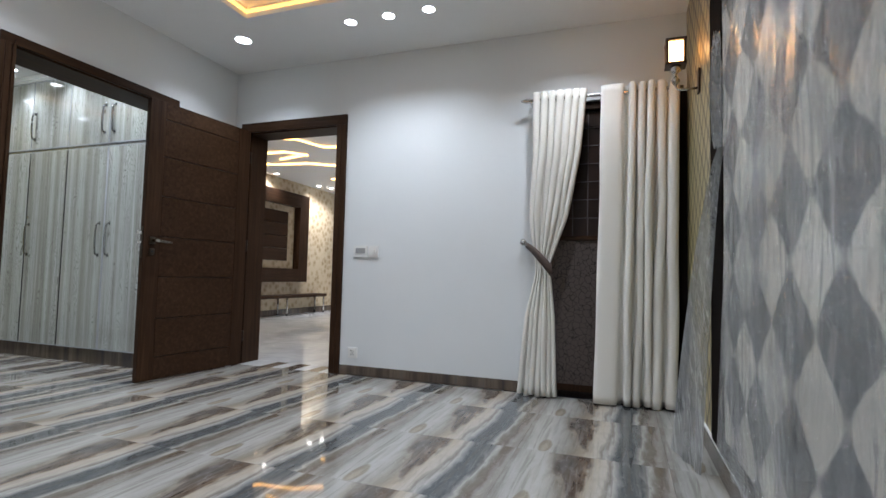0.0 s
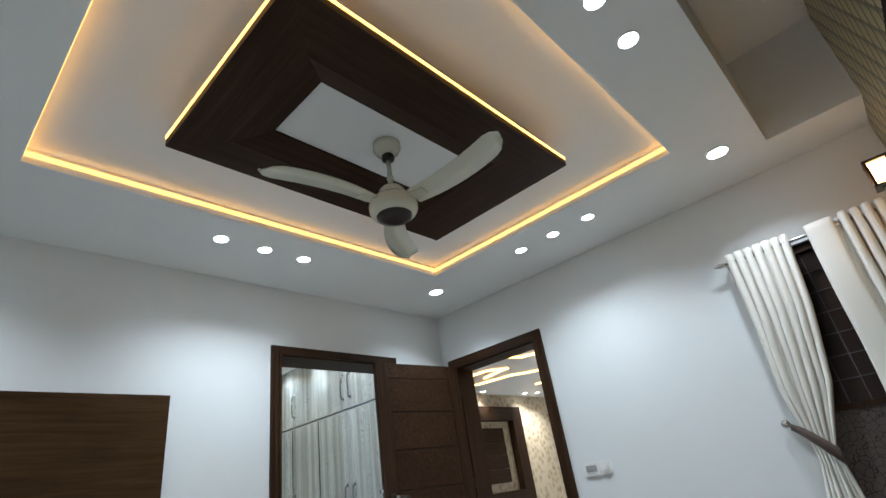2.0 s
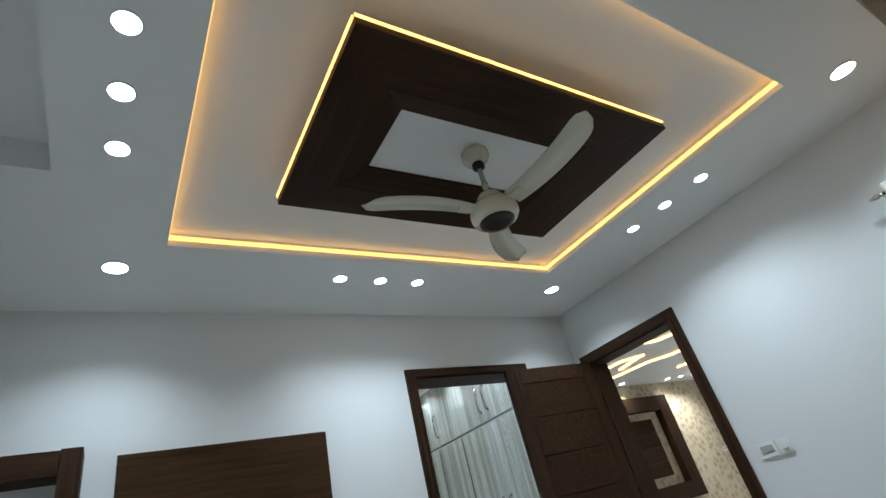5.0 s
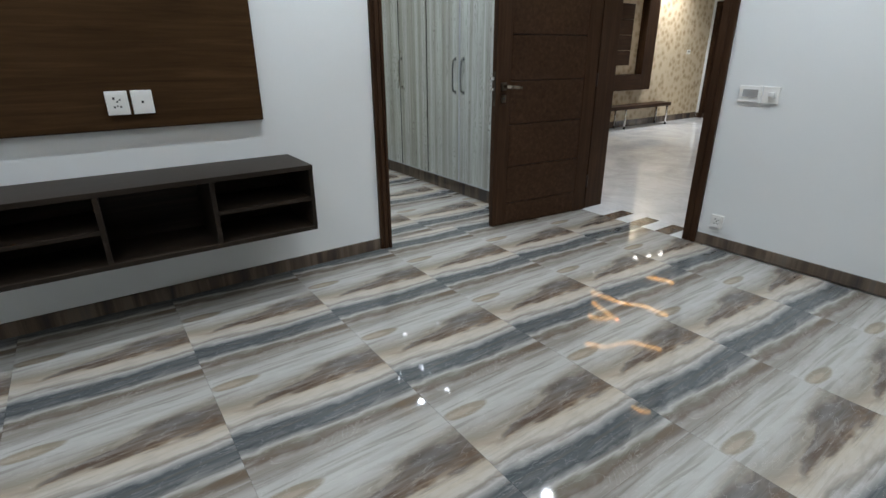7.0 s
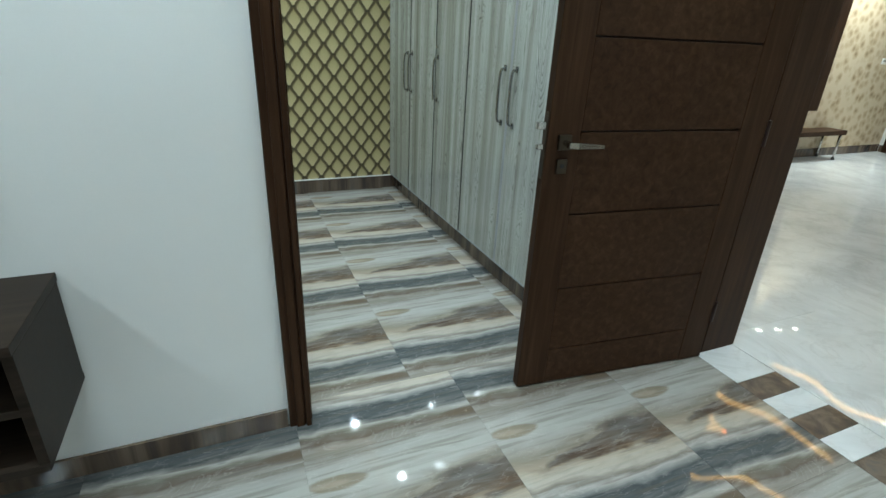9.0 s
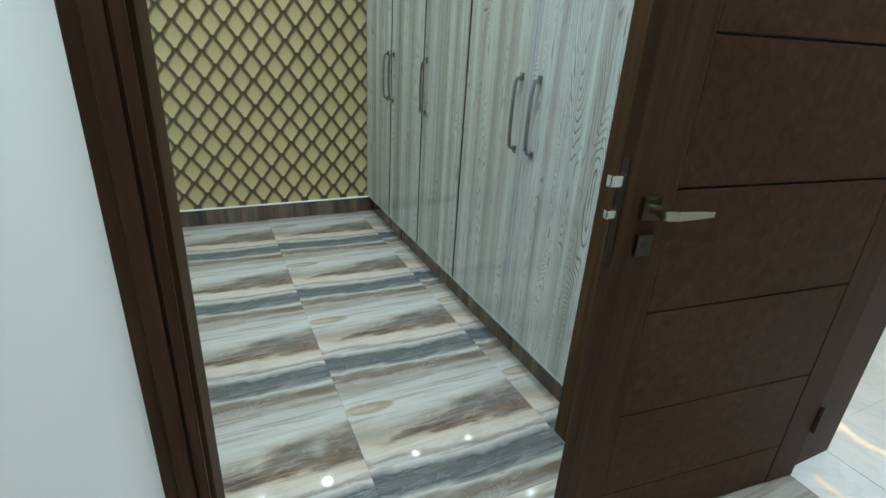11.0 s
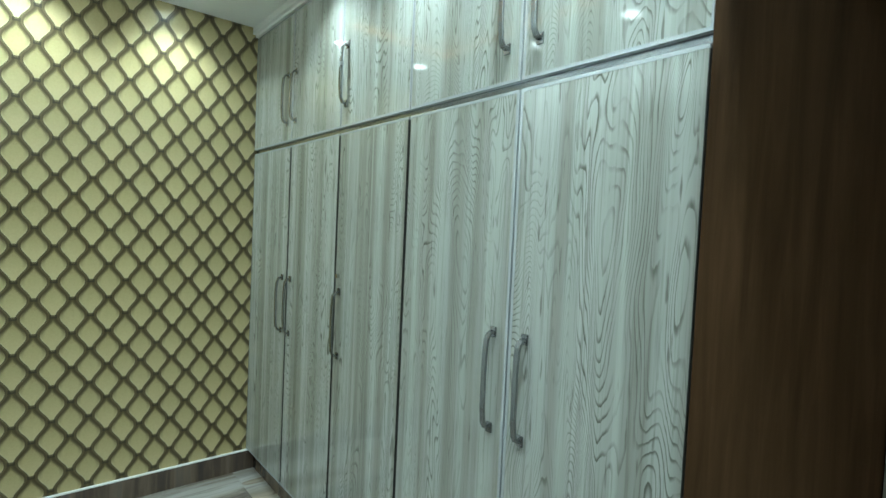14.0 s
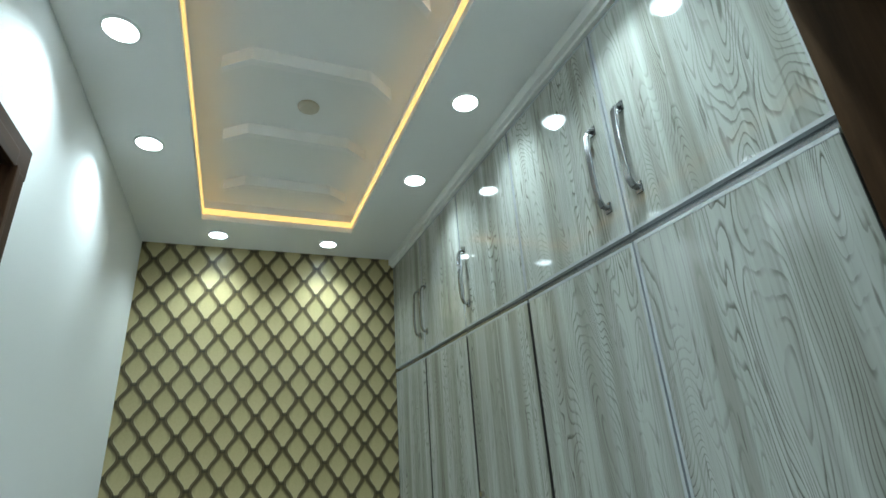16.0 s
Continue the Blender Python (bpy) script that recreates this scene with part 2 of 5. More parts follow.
def lattice_paper(axis):
    """Wallpaper printed with a woven lattice of pointed cells; axis: the wall's run."""
    n = Nodes("gold lattice wallpaper along " + axis)
    sep = n.add("ShaderNodeSeparateXYZ", ins={0: n.add("ShaderNodeNewGeometry").outputs["Position"]})
    a = n.m("DIVIDE", n.m("ADD", sep.outputs[{"x": 0, "y": 1}[axis]], 1.674), 0.146)
    b = n.m("DIVIDE", n.m("SUBTRACT", sep.outputs[2], 2.172), 0.1690)
    # cells stand at whole steps and, half a step over and up, between them
    a = n.m("ADD", a, 0.5)
    def about(v):
        return n.m("SUBTRACT", v, n.m("ROUND", v))
    side, lift = n.m("ABSOLUTE", about(a)), about(b)
    swell = n.m("COSINE", n.m("MULTIPLY", lift, 2 * math.pi))
    flank = n.m("ADD", 0.25, n.m("MULTIPLY", swell, 0.145))
    gap = n.m("SUBTRACT", side, flank)
    other = n.m("GREATER_THAN", gap, 0.0)
    rise = n.m("ADD", n.m("MULTIPLY", lift, n.m("SUBTRACT", 1.0, other)), n.m("MULTIPLY", about(n.m("SUBTRACT", b, 0.5)), other))
    fray = n.m("MULTIPLY", n.m("SUBTRACT", n.noise(n.world_pos(), 90, 2), 0.5), 0.012)
    near = n.m("ADD", n.m("MULTIPLY", n.m("ABSOLUTE", gap), 0.72), fray)
    grain = n.noise(n.world_pos((1, 1, 1)), 120, 3)
    vert = n.noise(n.world_pos((30, 30, 2)), 3.0, 3)
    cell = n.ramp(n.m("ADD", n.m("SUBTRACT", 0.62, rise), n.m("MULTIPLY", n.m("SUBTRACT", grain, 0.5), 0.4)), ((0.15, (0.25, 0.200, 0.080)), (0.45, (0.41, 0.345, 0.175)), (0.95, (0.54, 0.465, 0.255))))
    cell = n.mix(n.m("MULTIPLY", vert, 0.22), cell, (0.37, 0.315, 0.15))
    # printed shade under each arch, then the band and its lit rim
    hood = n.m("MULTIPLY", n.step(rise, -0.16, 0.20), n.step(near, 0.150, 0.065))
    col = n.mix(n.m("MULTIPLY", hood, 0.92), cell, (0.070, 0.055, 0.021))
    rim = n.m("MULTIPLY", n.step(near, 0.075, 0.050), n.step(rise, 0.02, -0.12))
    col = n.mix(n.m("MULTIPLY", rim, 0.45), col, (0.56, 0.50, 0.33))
    under = n.step(rise, 0.06, -0.14)
    line = n.step(n.m("ADD", near, n.m("MULTIPLY", under, 0.012)), 0.060, 0.042)
    col = n.mix(n.m("MULTIPLY", line, 0.92), col, (0.068, 0.050, 0.020))
    core = n.step(near, 0.022, 0.008)
    col = n.mix(n.m("MULTIPLY", core, 0.45), col, (0.150, 0.118, 0.055))
    knot = n.step(n.m("ABSOLUTE", rise), 0.435, 0.465)
    col = n.mix(n.m("MULTIPLY", knot, 0.85), col, (0.035, 0.027, 0.013))
    n.bump(n.m("SUBTRACT", n.m("MULTIPLY", line, 0.6), n.m("MULTIPLY", grain, 0.05)), 0.35, 0.004)
    return n.done(col, n.m("ADD", 0.24, n.m("MULTIPLY", grain, 0.14)), 0, 0.5)


def damask():
    n = Nodes("beige leaf wallpaper")
    p = n.world_pos((1, 1, 1))
    v = n.add("ShaderNodeTexVoronoi", ins={"Vector": p, "Scale": 9.0}).outputs[0]
    f = n.m("ADD", n.m("MULTIPLY", v, 0.8), n.m("MULTIPLY", n.noise(p, 18, 5), 0.5))
    return n.done(n.ramp(f, ((0.3, (0.30, 0.215, 0.12)), (0.5, (0.46, 0.36, 0.23)), (0.75, (0.58, 0.49, 0.35)))), 0.42, 0, 0.4)


def pale_laminate():
    """Glossy grey-green limed pine laminate: cathedral grain along z, different on each door."""
    n = Nodes("limed pine laminate")
    rnd = n.add("ShaderNodeObjectInfo").outputs["Random"]
    pos = n.add("ShaderNodeNewGeometry").outputs["Position"]
    off = n.add("ShaderNodeCombineXYZ", ins={0: 0.0, 2: n.m("MULTIPLY", rnd, 7.0), 1: n.m("MULTIPLY", rnd, 13.0)}).outputs[0]
    vec = n.add("ShaderNodeVectorMath", op="ADD", ins={0: pos, 1: off}).outputs[0]
    slow = n.add("ShaderNodeMapping", ins={0: vec, 3: (4.6, 1, 0.80)}).outputs[0]
    warp = n.noise(slow, 1.0, 2.5, 0.42, 0.35)
    rings = n.m("FRACT", n.m("MULTIPLY", n.m("ADD", warp, n.m("MULTIPLY", n.noise(n.add("ShaderNodeMapping", ins={0: vec, 3: (36, 1, 5)}).outputs[0], 1.0, 4), 0.012)), 88.0))
    ring = n.m("MULTIPLY", n.step(rings, 0.62, 0.90), n.step(rings, 1.0, 0.93))
    ring = n.m("MULTIPLY", ring, n.step(n.noise(n.add("ShaderNodeMapping", ins={0: vec, 3: (22, 1, 2.4)}).outputs[0], 1.0, 3), 0.30, 0.62))
    board = n.noise(n.add("ShaderNodeMapping", ins={0: vec, 3: (13, 1, 0.10)}).outputs[0], 1.0, 2, 0.5)
    thin = n.noise(n.add("ShaderNodeMapping", ins={0: vec, 3: (120, 1, 2.2)}).outputs[0], 1.0, 5, 0.68)
    col = n.ramp(board, ((0.26, (0.21, 0.21, 0.178)), (0.42, (0.30, 0.306, 0.274)), (0.52, (0.375, 0.39, 0.360)), (0.62, (0.42, 0.437, 0.41)), (0.74, (0.32, 0.331, 0.303))))
    presence = n.step(n.noise(n.add("ShaderNodeMapping", ins={0: vec, 3: (7, 1, 0.35)}).outputs[0], 1.0, 2, 0.5), 0.36, 0.58)
    col = n.mix(n.m("MULTIPLY", ring, n.m("ADD", 0.26, n.m("MULTIPLY", presence, 0.62))), col, (0.085, 0.084, 0.066))
    col = n.mix(n.m("MULTIPLY", n.step(thin, 0.50, 0.66), 0.42), col, (0.15, 0.149, 0.125))
    fleck = n.noise(n.add("ShaderNodeMapping", ins={0: vec, 3: (75, 1, 7.5)}).outputs[0], 1.0, 2, 0.5)
    col = n.mix(n.m("MULTIPLY", n.step(fleck, 0.64, 0.74), 0.60), col, (0.075, 0.070, 0.052))
    pale = n.noise(n.add("ShaderNodeMapping", ins={0: vec, 3: (48, 1, 0.5)}).outputs[0], 1.0, 2, 0.5)
    col = n.mix(n.m("MULTIPLY", n.step(pale, 0.57, 0.72), 0.40), col, (0.52, 0.54, 0.51))
    kv = n.add("ShaderNodeTexVoronoi", ins={"Vector": n.add("ShaderNodeMapping", ins={0: vec, 3: (3.1, 1, 1.25)}).outputs[0], "Scale": 1.6}).outputs[0]
    col = n.mix(n.m("MULTIPLY", n.step(kv, 0.060, 0.02), 0.8), col, (0.10, 0.085, 0.06))
    n.bump(n.noise(n.world_pos(), 2.2, 2), 0.03, 0.01)
    return n.done(col, n.m("ADD", 0.045, n.m("MULTIPLY", thin, 0.04)), 0, 0.5, 0.3)


def skirting_stone():
    n = Nodes("brown skirting tile")
    p = n.world_pos((9, 9, 0.6))
    f = n.noise(p, 1.0, 6, 0.6, 0.5)
    return n.done(n.ramp(f, ((0.30, (0.035, 0.034, 0.034)), (0.47, (0.085, 0.062, 0.047)), (0.60, (0.15, 0.115, 0.085)), (0.75, (0.075, 0.078, 0.078)))), 0.10, 0, 0.5)


def cloth(name, colour, weave=420.0):
    n = Nodes(name)
    p = n.world_pos()
    g = n.noise(n.world_pos((1, 1, 0.25)), weave, 2)
    col = n.mix(n.m("MULTIPLY", n.noise(p, 6.0), 0.2), colour, tuple(c * 0.85 for c in colour))
    n.bump(g, 0.25, 0.001)
    n.bsdf.inputs["Sheen Weight"].default_value = 0.15
    return n.done(col, 0.78, 0, 0.2)


def crackle():
    """Dark blind fabric with a fine net of pale cracks."""
    n = Nodes("crackle blind fabric")
    p = n.world_pos()
    v = n.add("ShaderNodeTexVoronoi", ins={"Vector": n.add("ShaderNodeVectorMath", op="ADD", ins={0: p, 1: n.add("ShaderNodeVectorMath", op="SCALE", ins={0: n.noise(p, 14, 2, out=1), "Scale": 0.05}).outputs[0]}).outputs[0], "Scale": 26.0})
    v.feature = "DISTANCE_TO_EDGE"
    f = n.step(v.outputs[0], 0.055, 0.02)
    col = n.mix(f, (0.105, 0.082, 0.072), (0.030, 0.022, 0.020))
    return n.done(col, 0.6, 0, 0.3)


def harlequin():
    """Grey and ivory lozenges of upholstery cloth."""
    n = Nodes("harlequin upholstery")
    sep = n.add("ShaderNodeSeparateXYZ", ins={0: n.add("ShaderNodeNewGeometry").outputs["Position"]})
    a = n.m("DIVIDE", n.m("ADD", sep.outputs[1], 2.50), 0.30)
    b = n.m("DIVIDE", n.m("SUBTRACT", sep.outputs[2], 0.865), 0.28)
    sway = n.m("MULTIPLY", n.m("SUBTRACT", n.noise(n.world_pos((1, 1, 0.4)), 6.0, 4), 0.5), 0.34)
    a = n.m("ADD", a, sway)
    cp = n.m("COSINE", n.m("MULTIPLY", n.m("ADD", a, b), math.pi))
    cq = n.m("COSINE", n.m("MULTIPLY", n.m("SUBTRACT", a, b), math.pi))
    ivory = n.step(n.m("MULTIPLY", cp, cq), -0.07, 0.09)
    cloud = n.noise(n.world_pos((1, 3, 1)), 2.4, 4)
    ground = n.ramp(cloud, ((0.3, (0.035, 0.039, 0.047)), (0.47, (0.075, 0.083, 0.098)), (0.7, (0.15, 0.158, 0.17))))
    col = n.mix(ivory, n.mix(n.m("MULTIPLY", n.noise(n.world_pos((1, 6, 1)), 5.0, 4), 0.25), ground, (0.24, 0.25, 0.27)), (0.74, 0.70, 0.62))
    n.bump(n.noise(n.world_pos(), 300, 2), 0.2, 0.001)
    return n.done(col, 0.7, 0, 0.3)


def film_wrap(name, base=0.05, haze=0.30, gloss=0.22, rough=0.16, drawn_out=1.0):
    """Crumpled polythene: upright drawn streaks, milky patches and glossy creases over a clear sheet."""
    n = Nodes(name)
    t = n.tree.nodes
    slant = n.add("ShaderNodeVectorMath", op="ADD", ins={0: n.world_pos(), 1: n.add("ShaderNodeVectorMath", op="SCALE", ins={0: n.noise(n.world_pos(), 2.0, 2, out=1), "Scale": 0.10}).outputs[0]}).outputs[0]
    crease = n.noise(n.add("ShaderNodeMapping", ins={0: slant, 3: (1, 1, 0.25)}).outputs[0], 22, 7, 0.72, 1.4)
    drawn = n.noise(n.add("ShaderNodeMapping", ins={0: slant, 3: (1, 1, 0.045)}).outputs[0], 55, 5, 0.75, 0.3)
    hair = n.noise(n.add("ShaderNodeMapping", ins={0: slant, 3: (1, 1, 0.03)}).outputs[0], 190, 2, 0.6)
    where = n.step(n.noise(n.world_pos((1, 1, 0.6)), 3.6, 3), 0.38, 0.60)
    patch = n.step(n.noise(n.add("ShaderNodeMapping", ins={0: slant, 3: (1, 1, 0.55)}).outputs[0], 3.0, 6, 0.68), 0.42, 0.62)
    bump = n.add("ShaderNodeBump", ins={"Height": n.m("ADD", crease, n.m("MULTIPLY", drawn, 0.4)), "Strength": 1.0, "Distance": 0.035}).outputs[0]
    clear = n.add("ShaderNodeBsdfTransparent", ins={0: (0.94, 0.95, 0.96)}).outputs[0]
    milk = n.add("ShaderNodeBsdfDiffuse", ins={0: (0.62, 0.635, 0.635), "Normal": bump}).outputs[0]
    shine = n.add("ShaderNodeBsdfGlossy", ins={0: (0.9, 0.93, 0.95), "Roughness": rough, "Normal": bump}).outputs[0]
    lines = n.m("MULTIPLY", n.m("ADD", n.step(drawn, 0.50, 0.64), n.m("MULTIPLY", n.step(hair, 0.54, 0.68), 0.35)), n.m("ADD", 0.10 * drawn_out, n.m("MULTIPLY", where, 0.42 * drawn_out)))
    hz = n.m("ADD", n.m("ADD", lines, base), n.m("MULTIPLY", n.m("ADD", n.m("MULTIPLY", n.step(crease, 0.48, 0.72), 0.5), patch), haze))
    one = n.add("ShaderNodeMixShader", ins={0: n.m("MINIMUM", hz, 0.92), 1: clear, 2: milk}).outputs[0]
    fres = n.add("ShaderNodeFresnel", ins={0: 1.45, "Normal": bump}).outputs[0]
    two = n.add("ShaderNodeMixShader", ins={0: n.m("MULTIPLY", fres, gloss), 1: one, 2: shine}).outputs[0]
    n.plug(two, t["Material Output"].inputs[0])
    return n.mat


def window_glass():
    n = Nodes("dark window glass")
    n.bsdf.inputs["Transmission Weight"].default_value = 0.25
    return n.done((0.034, 0.018, 0.013), 0.30, 0, 0.12)


M_TILE, M_MARBLE, M_LAM, M_SKIRT = tile_print(), marble(), pale_laminate(), skirting_stone()
M_PAPER_Y, M_DAMASK = lattice_paper("y"), damask()
M_CURTAIN, M_TIE = cloth("ivory curtain cloth", (0.80, 0.775, 0.71)), cloth("brown tieback cloth", (0.085, 0.058, 0.048), 200)
M_BLIND, M_HARL, M_FILM, M_GLASS = crackle(), harlequin(), film_wrap("polythene wrap", 0.08, 0.38, 0.60, 0.08), window_glass()
M_BUNCH = film_wrap("bunched polythene", 0.0, 0.07, 0.80, 0.06, 0.2)
M_FLAP = film_wrap("loose polythene sheet", 0.36, 0.22, 0.15)


# ---- mesh helpers ----
def slab(bm, x0, x1, y0, y1, z0, z1, bevel=0.0):
    """A box between two corners, with its edges rounded off by bevel."""
    made = bmesh.ops.create_cube(bm, size=1.0, matrix=Matrix.Translation(((x0 + x1) / 2, (y0 + y1) / 2, (z0 + z1) / 2)) @ Matrix.Diagonal((abs(x1 - x0), abs(y1 - y0), abs(z1 - z0), 1)))
    if bevel:
        edges = list({e for v in made["verts"] for e in v.link_edges})
        bmesh.ops.bevel(bm, geom=edges, offset=bevel, segments=2, affect="EDGES", profile=0.6)
    return bm


def disc(bm, at, r, h, axis="z", sides=28, r2=None):
    """A turned piece: a cylinder or cone of height h centred on a place."""
    turn = {"z": Matrix.Identity(4), "x": Matrix.Rotation(math.pi / 2, 4, "Y"), "y": Matrix.Rotation(math.pi / 2, 4, "X")}[axis]
    bmesh.ops.create_cone(bm, cap_ends=True, segments=sides, radius1=r, radius2=r if r2 is None else r2, depth=h, matrix=Matrix.Translation(at) @ turn)
    return bm


def lathe(bm, profile, at, sides=36):
    """Turn a profile of (radius, height) about the upright axis through a place."""
    rings = []
    for r, z in profile:
        rings.append([bm.verts.new((at[0] + r * math.cos(2 * math.pi * k / sides), at[1] + r * math.sin(2 * math.pi * k / sides), at[2] + z)) for k in range(sides)])
    for a, b in zip(rings, rings[1:]):
        for k in range(sides):
            bm.faces.new((a[k], a[(k + 1) % sides], b[(k + 1) % sides], b[k]))
    bm.faces.new(list(reversed(rings[0])))
    bm.faces.new(rings[-1])
    return bm


def tube(bm, pts, r, sides=10):
    """A round bar along a line of places."""
    pts = [Vector(p) for p in pts]
    rings = []
    for i, p in enumerate(pts):
        d = (pts[min(i + 1, len(pts) - 1)] - pts[max(i - 1, 0)]).normalized()
        a = d.orthogonal().normalized() if i == 0 else (a - d * a.dot(d)).normalized()
        b = d.cross(a)
        rings.append([bm.verts.new(p + r * (math.cos(2 * math.pi * k / sides) * a + math.sin(2 * math.pi * k / sides) * b)) for k in range(sides)])
    for s, e in zip(rings, rings[1:]):
        for k in range(sides):
            bm.faces.new((s[k], s[(k + 1) % sides], e[(k + 1) % sides], e[k]))
    bm.faces.new(list(reversed(rings[0])))
    bm.faces.new(rings[-1])
    return bm


def mesh_of(name, bm, material, smooth=False):
    bmesh.ops.recalc_face_normals(bm, faces=bm.faces)
    me = bpy.data.meshes.new(name)
    bm.to_mesh(me)
    bm.free()
    me.materials.append(material)
    if smooth:
        for f in me.polygons:
            f.use_smooth = True
    return me


def part(name, bm, material, parent=None, label="", smooth=False):
    """Link a bmesh as one mesh object, under a thing or a part."""
    ob = new(name, mesh_of(name, bm, material, smooth))
    if parent is not None:
        ob.parent = parent
    return tagged(ob, label)


def thing(name, label, category, at=(0, 0, 0), group="", kind=""):
    """An Empty at a thing's base, for its parts. Parts are modelled in world places, less this base."""
    ob = new(name)
    ob.empty_display_size = 0.05
    ob.matrix_world = Matrix.Translation(at)
    return tagged(ob, label, category, group, kind)


def structure(name, bm, material, label, category):
    return tagged(part(name, bm, material), label, category, "", "structure")


B = bmesh.new

# ---- walls ----
def wall_with_holes(run, lo, hi, a0, a1, top, holes):
    """Boxes of one wall that runs along x or y from a0 to a1, between lo and hi across, with holes (from, to, sill, head)."""
    bm, at = B(), a0
    def put(p, q, z0, z1):
        if q - p > 1e-4 and z1 - z0 > 1e-4:
            slab(bm, p, q, lo, hi, z0, z1) if run == "x" else slab(bm, lo, hi, p, q, z0, z1)
    for p, q, sill, head in sorted(holes):
        put(at, p, 0, top)
        put(p, q, 0, sill)
        put(p, q, head, top)
        at = q
    put(at, a1, 0, top)
    return bm


structure("wall_north", wall_with_holes("x", 0.0, 0.22, -3.02, EAST + 0.2, 3.4, [(0.14, 1.13, 0, 2.12), (2.80, 3.70, 0.03, 2.10)]), M_WALL, "plain white painted wall with a doorway and a window", "wall")
structure("wall_west", wall_with_holes("y", -0.27, 0.0, SOUTH, 0.0, 2.9, [(-1.86, -0.67, 0, 2.13)]), M_WALL, "plain white painted partition wall with a doorway", "wall")
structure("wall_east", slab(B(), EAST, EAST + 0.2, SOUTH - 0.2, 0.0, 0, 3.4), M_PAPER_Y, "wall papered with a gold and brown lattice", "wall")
structure("wall_south", slab(B(), -0.15, EAST, SOUTH - 0.2, SOUTH, 0, 3.4), M_WALL, "plain white painted back wall", "wall")
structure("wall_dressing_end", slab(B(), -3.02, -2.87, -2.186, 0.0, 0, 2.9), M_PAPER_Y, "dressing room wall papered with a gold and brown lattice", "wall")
structure("wall_dressing_south", wall_with_holes("x", -2.186, -2.036, -2.87, -0.27, 2.9, [(-1.23, -0.35, 0, 2.13)]), M_WALL, "plain white dressing room wall with a doorway", "wall")

# lounge beyond the doorway
structure("wall_lounge_west", slab(B(), -3.0, -2.85, 0.22, 7.05, 0, 2.9), M_DAMASK, "lounge wall in beige leaf-patterned wallpaper", "wall")
structure("wall_lounge_north", wall_with_holes("x", 7.05, 7.2, -3.0, 2.6, 2.9, [(-2.72, -1.80, 0, 2.12)]), M_WALL, "white far wall of the lounge with a doorway", "wall")
structure("wall_lounge_east", slab(B(), 2.45, 2.6, 0.22, 7.05, 0, 2.9), M_WALL, "plain white lounge wall", "wall")
structure("wall_back_room", wall_with_holes("x", 8.6, 8.75, -3.6, -0.6, 2.9, []), M_WALL, "plain white wall of the room beyond", "wall")
structure("wall_back_room_west", slab(B(), -3.75, -3.6, 7.2, 8.6, 0, 2.9), M_WALL, "plain side wall of the room beyond", "wall")
structure("wall_back_room_east", slab(B(), -0.75, -0.6, 7.2, 8.6, 0, 2.9), M_WALL, "plain side wall of the room beyond", "wall")

# ---- ceilings ----
def bedroom_ceiling():
    bm, z0, z1 = B(), CEIL, CEIL + 0.036
    for x0, x1, y0, y1 in ((0, 0.80, -4.06, 0), (0.80, 2.84, -0.818, 0), (2.84, 3.29, -4.06, 0), (0.80, 2.84, -4.06, -3.59), (3.29, EAST, -0.41, 0), (0, 1.30, SOUTH, -4.06)):
        slab(bm, x0, x1, y0, y1, z0, z1)
    # upright faces of the tray and of the slots
    slab(bm, 0.76, 0.80, -3.63, -0.778, z1, TRAY)
    slab(bm, 2.84, 2.88, -3.63, -0.778, z1, TRAY)
    slab(bm, 0.80, 2.84, -0.818, -0.778, z1, TRAY)
    slab(bm, 0.80, 2.84, -3.63, -3.59, z1, TRAY)
    slab(bm, 0.76, 2.88, -3.63, -0.778, TRAY, TRAY + 0.04)
    slab(bm, 3.25, 3.29, -4.06, -0.41, z1, 3.29)
    slab(bm, 3.29, EAST, -0.41, -0.37, z1, 3.29)
    slab(bm, 3.25, EAST, -4.10, -0.37, 3.29, 3.33)
    slab(bm, 3.29, EAST, -4.10, -4.06, 2.80, 3.29)
    slab(bm, 1.26, 1.30, SOUTH, -4.06, z1, 2.80)
    slab(bm, 1.30, 3.29, -4.06, -4.02, z1, 2.80)
    slab(bm, 1.26, EAST, SOUTH, -4.10, 2.80, 2.84)
    slab(bm, 1.26, 3.25, -4.10, -4.02, 2.80, 2.84)
    return bm


structure("ceiling_bedroom", bedroom_ceiling(), M_CEIL, "white gypsum ceiling with a raised rectangular tray and slots", "ceiling")


def dressing_ceiling():
    bm, z0, z1 = B(), CEIL_D, CEIL_D + 0.03
    for x0, x1, y0, y1 in ((-2.87, -2.505, -2.036, -0.60), (-0.52, -0.27, -2.036, -0.60), (-2.505, -0.52, -2.036, -1.723), (-2.505, -0.52, -0.954, -0.60)):
        slab(bm, x0, x1, y0, y1, z0, z1)
    slab(bm, -2.545, -2.505, -1.763, -0.914, z1, 2.71)
    slab(bm, -0.52, -0.48, -1.763, -0.914, z1, 2.71)
    slab(bm, -2.505, -0.52, -1.763, -1.723, z1, 2.71)
    slab(bm, -2.505, -0.52, -0.954, -0.914, z1, 2.71)
    slab(bm, -2.545, -0.48, -1.763, -0.914, 2.71, 2.75)
    return bm


dress_ceiling = structure("ceiling_dressing", dressing_ceiling(), M_CEIL, "white gypsum ceiling with a ribbed and lit tray", "ceiling")
# paler than the ceiling paint: led light on the ribs put into their colour
M_RIB = plain("rib paint lightened as led light", (0.90, 0.90, 0.89), 0.45, vary=0.01)


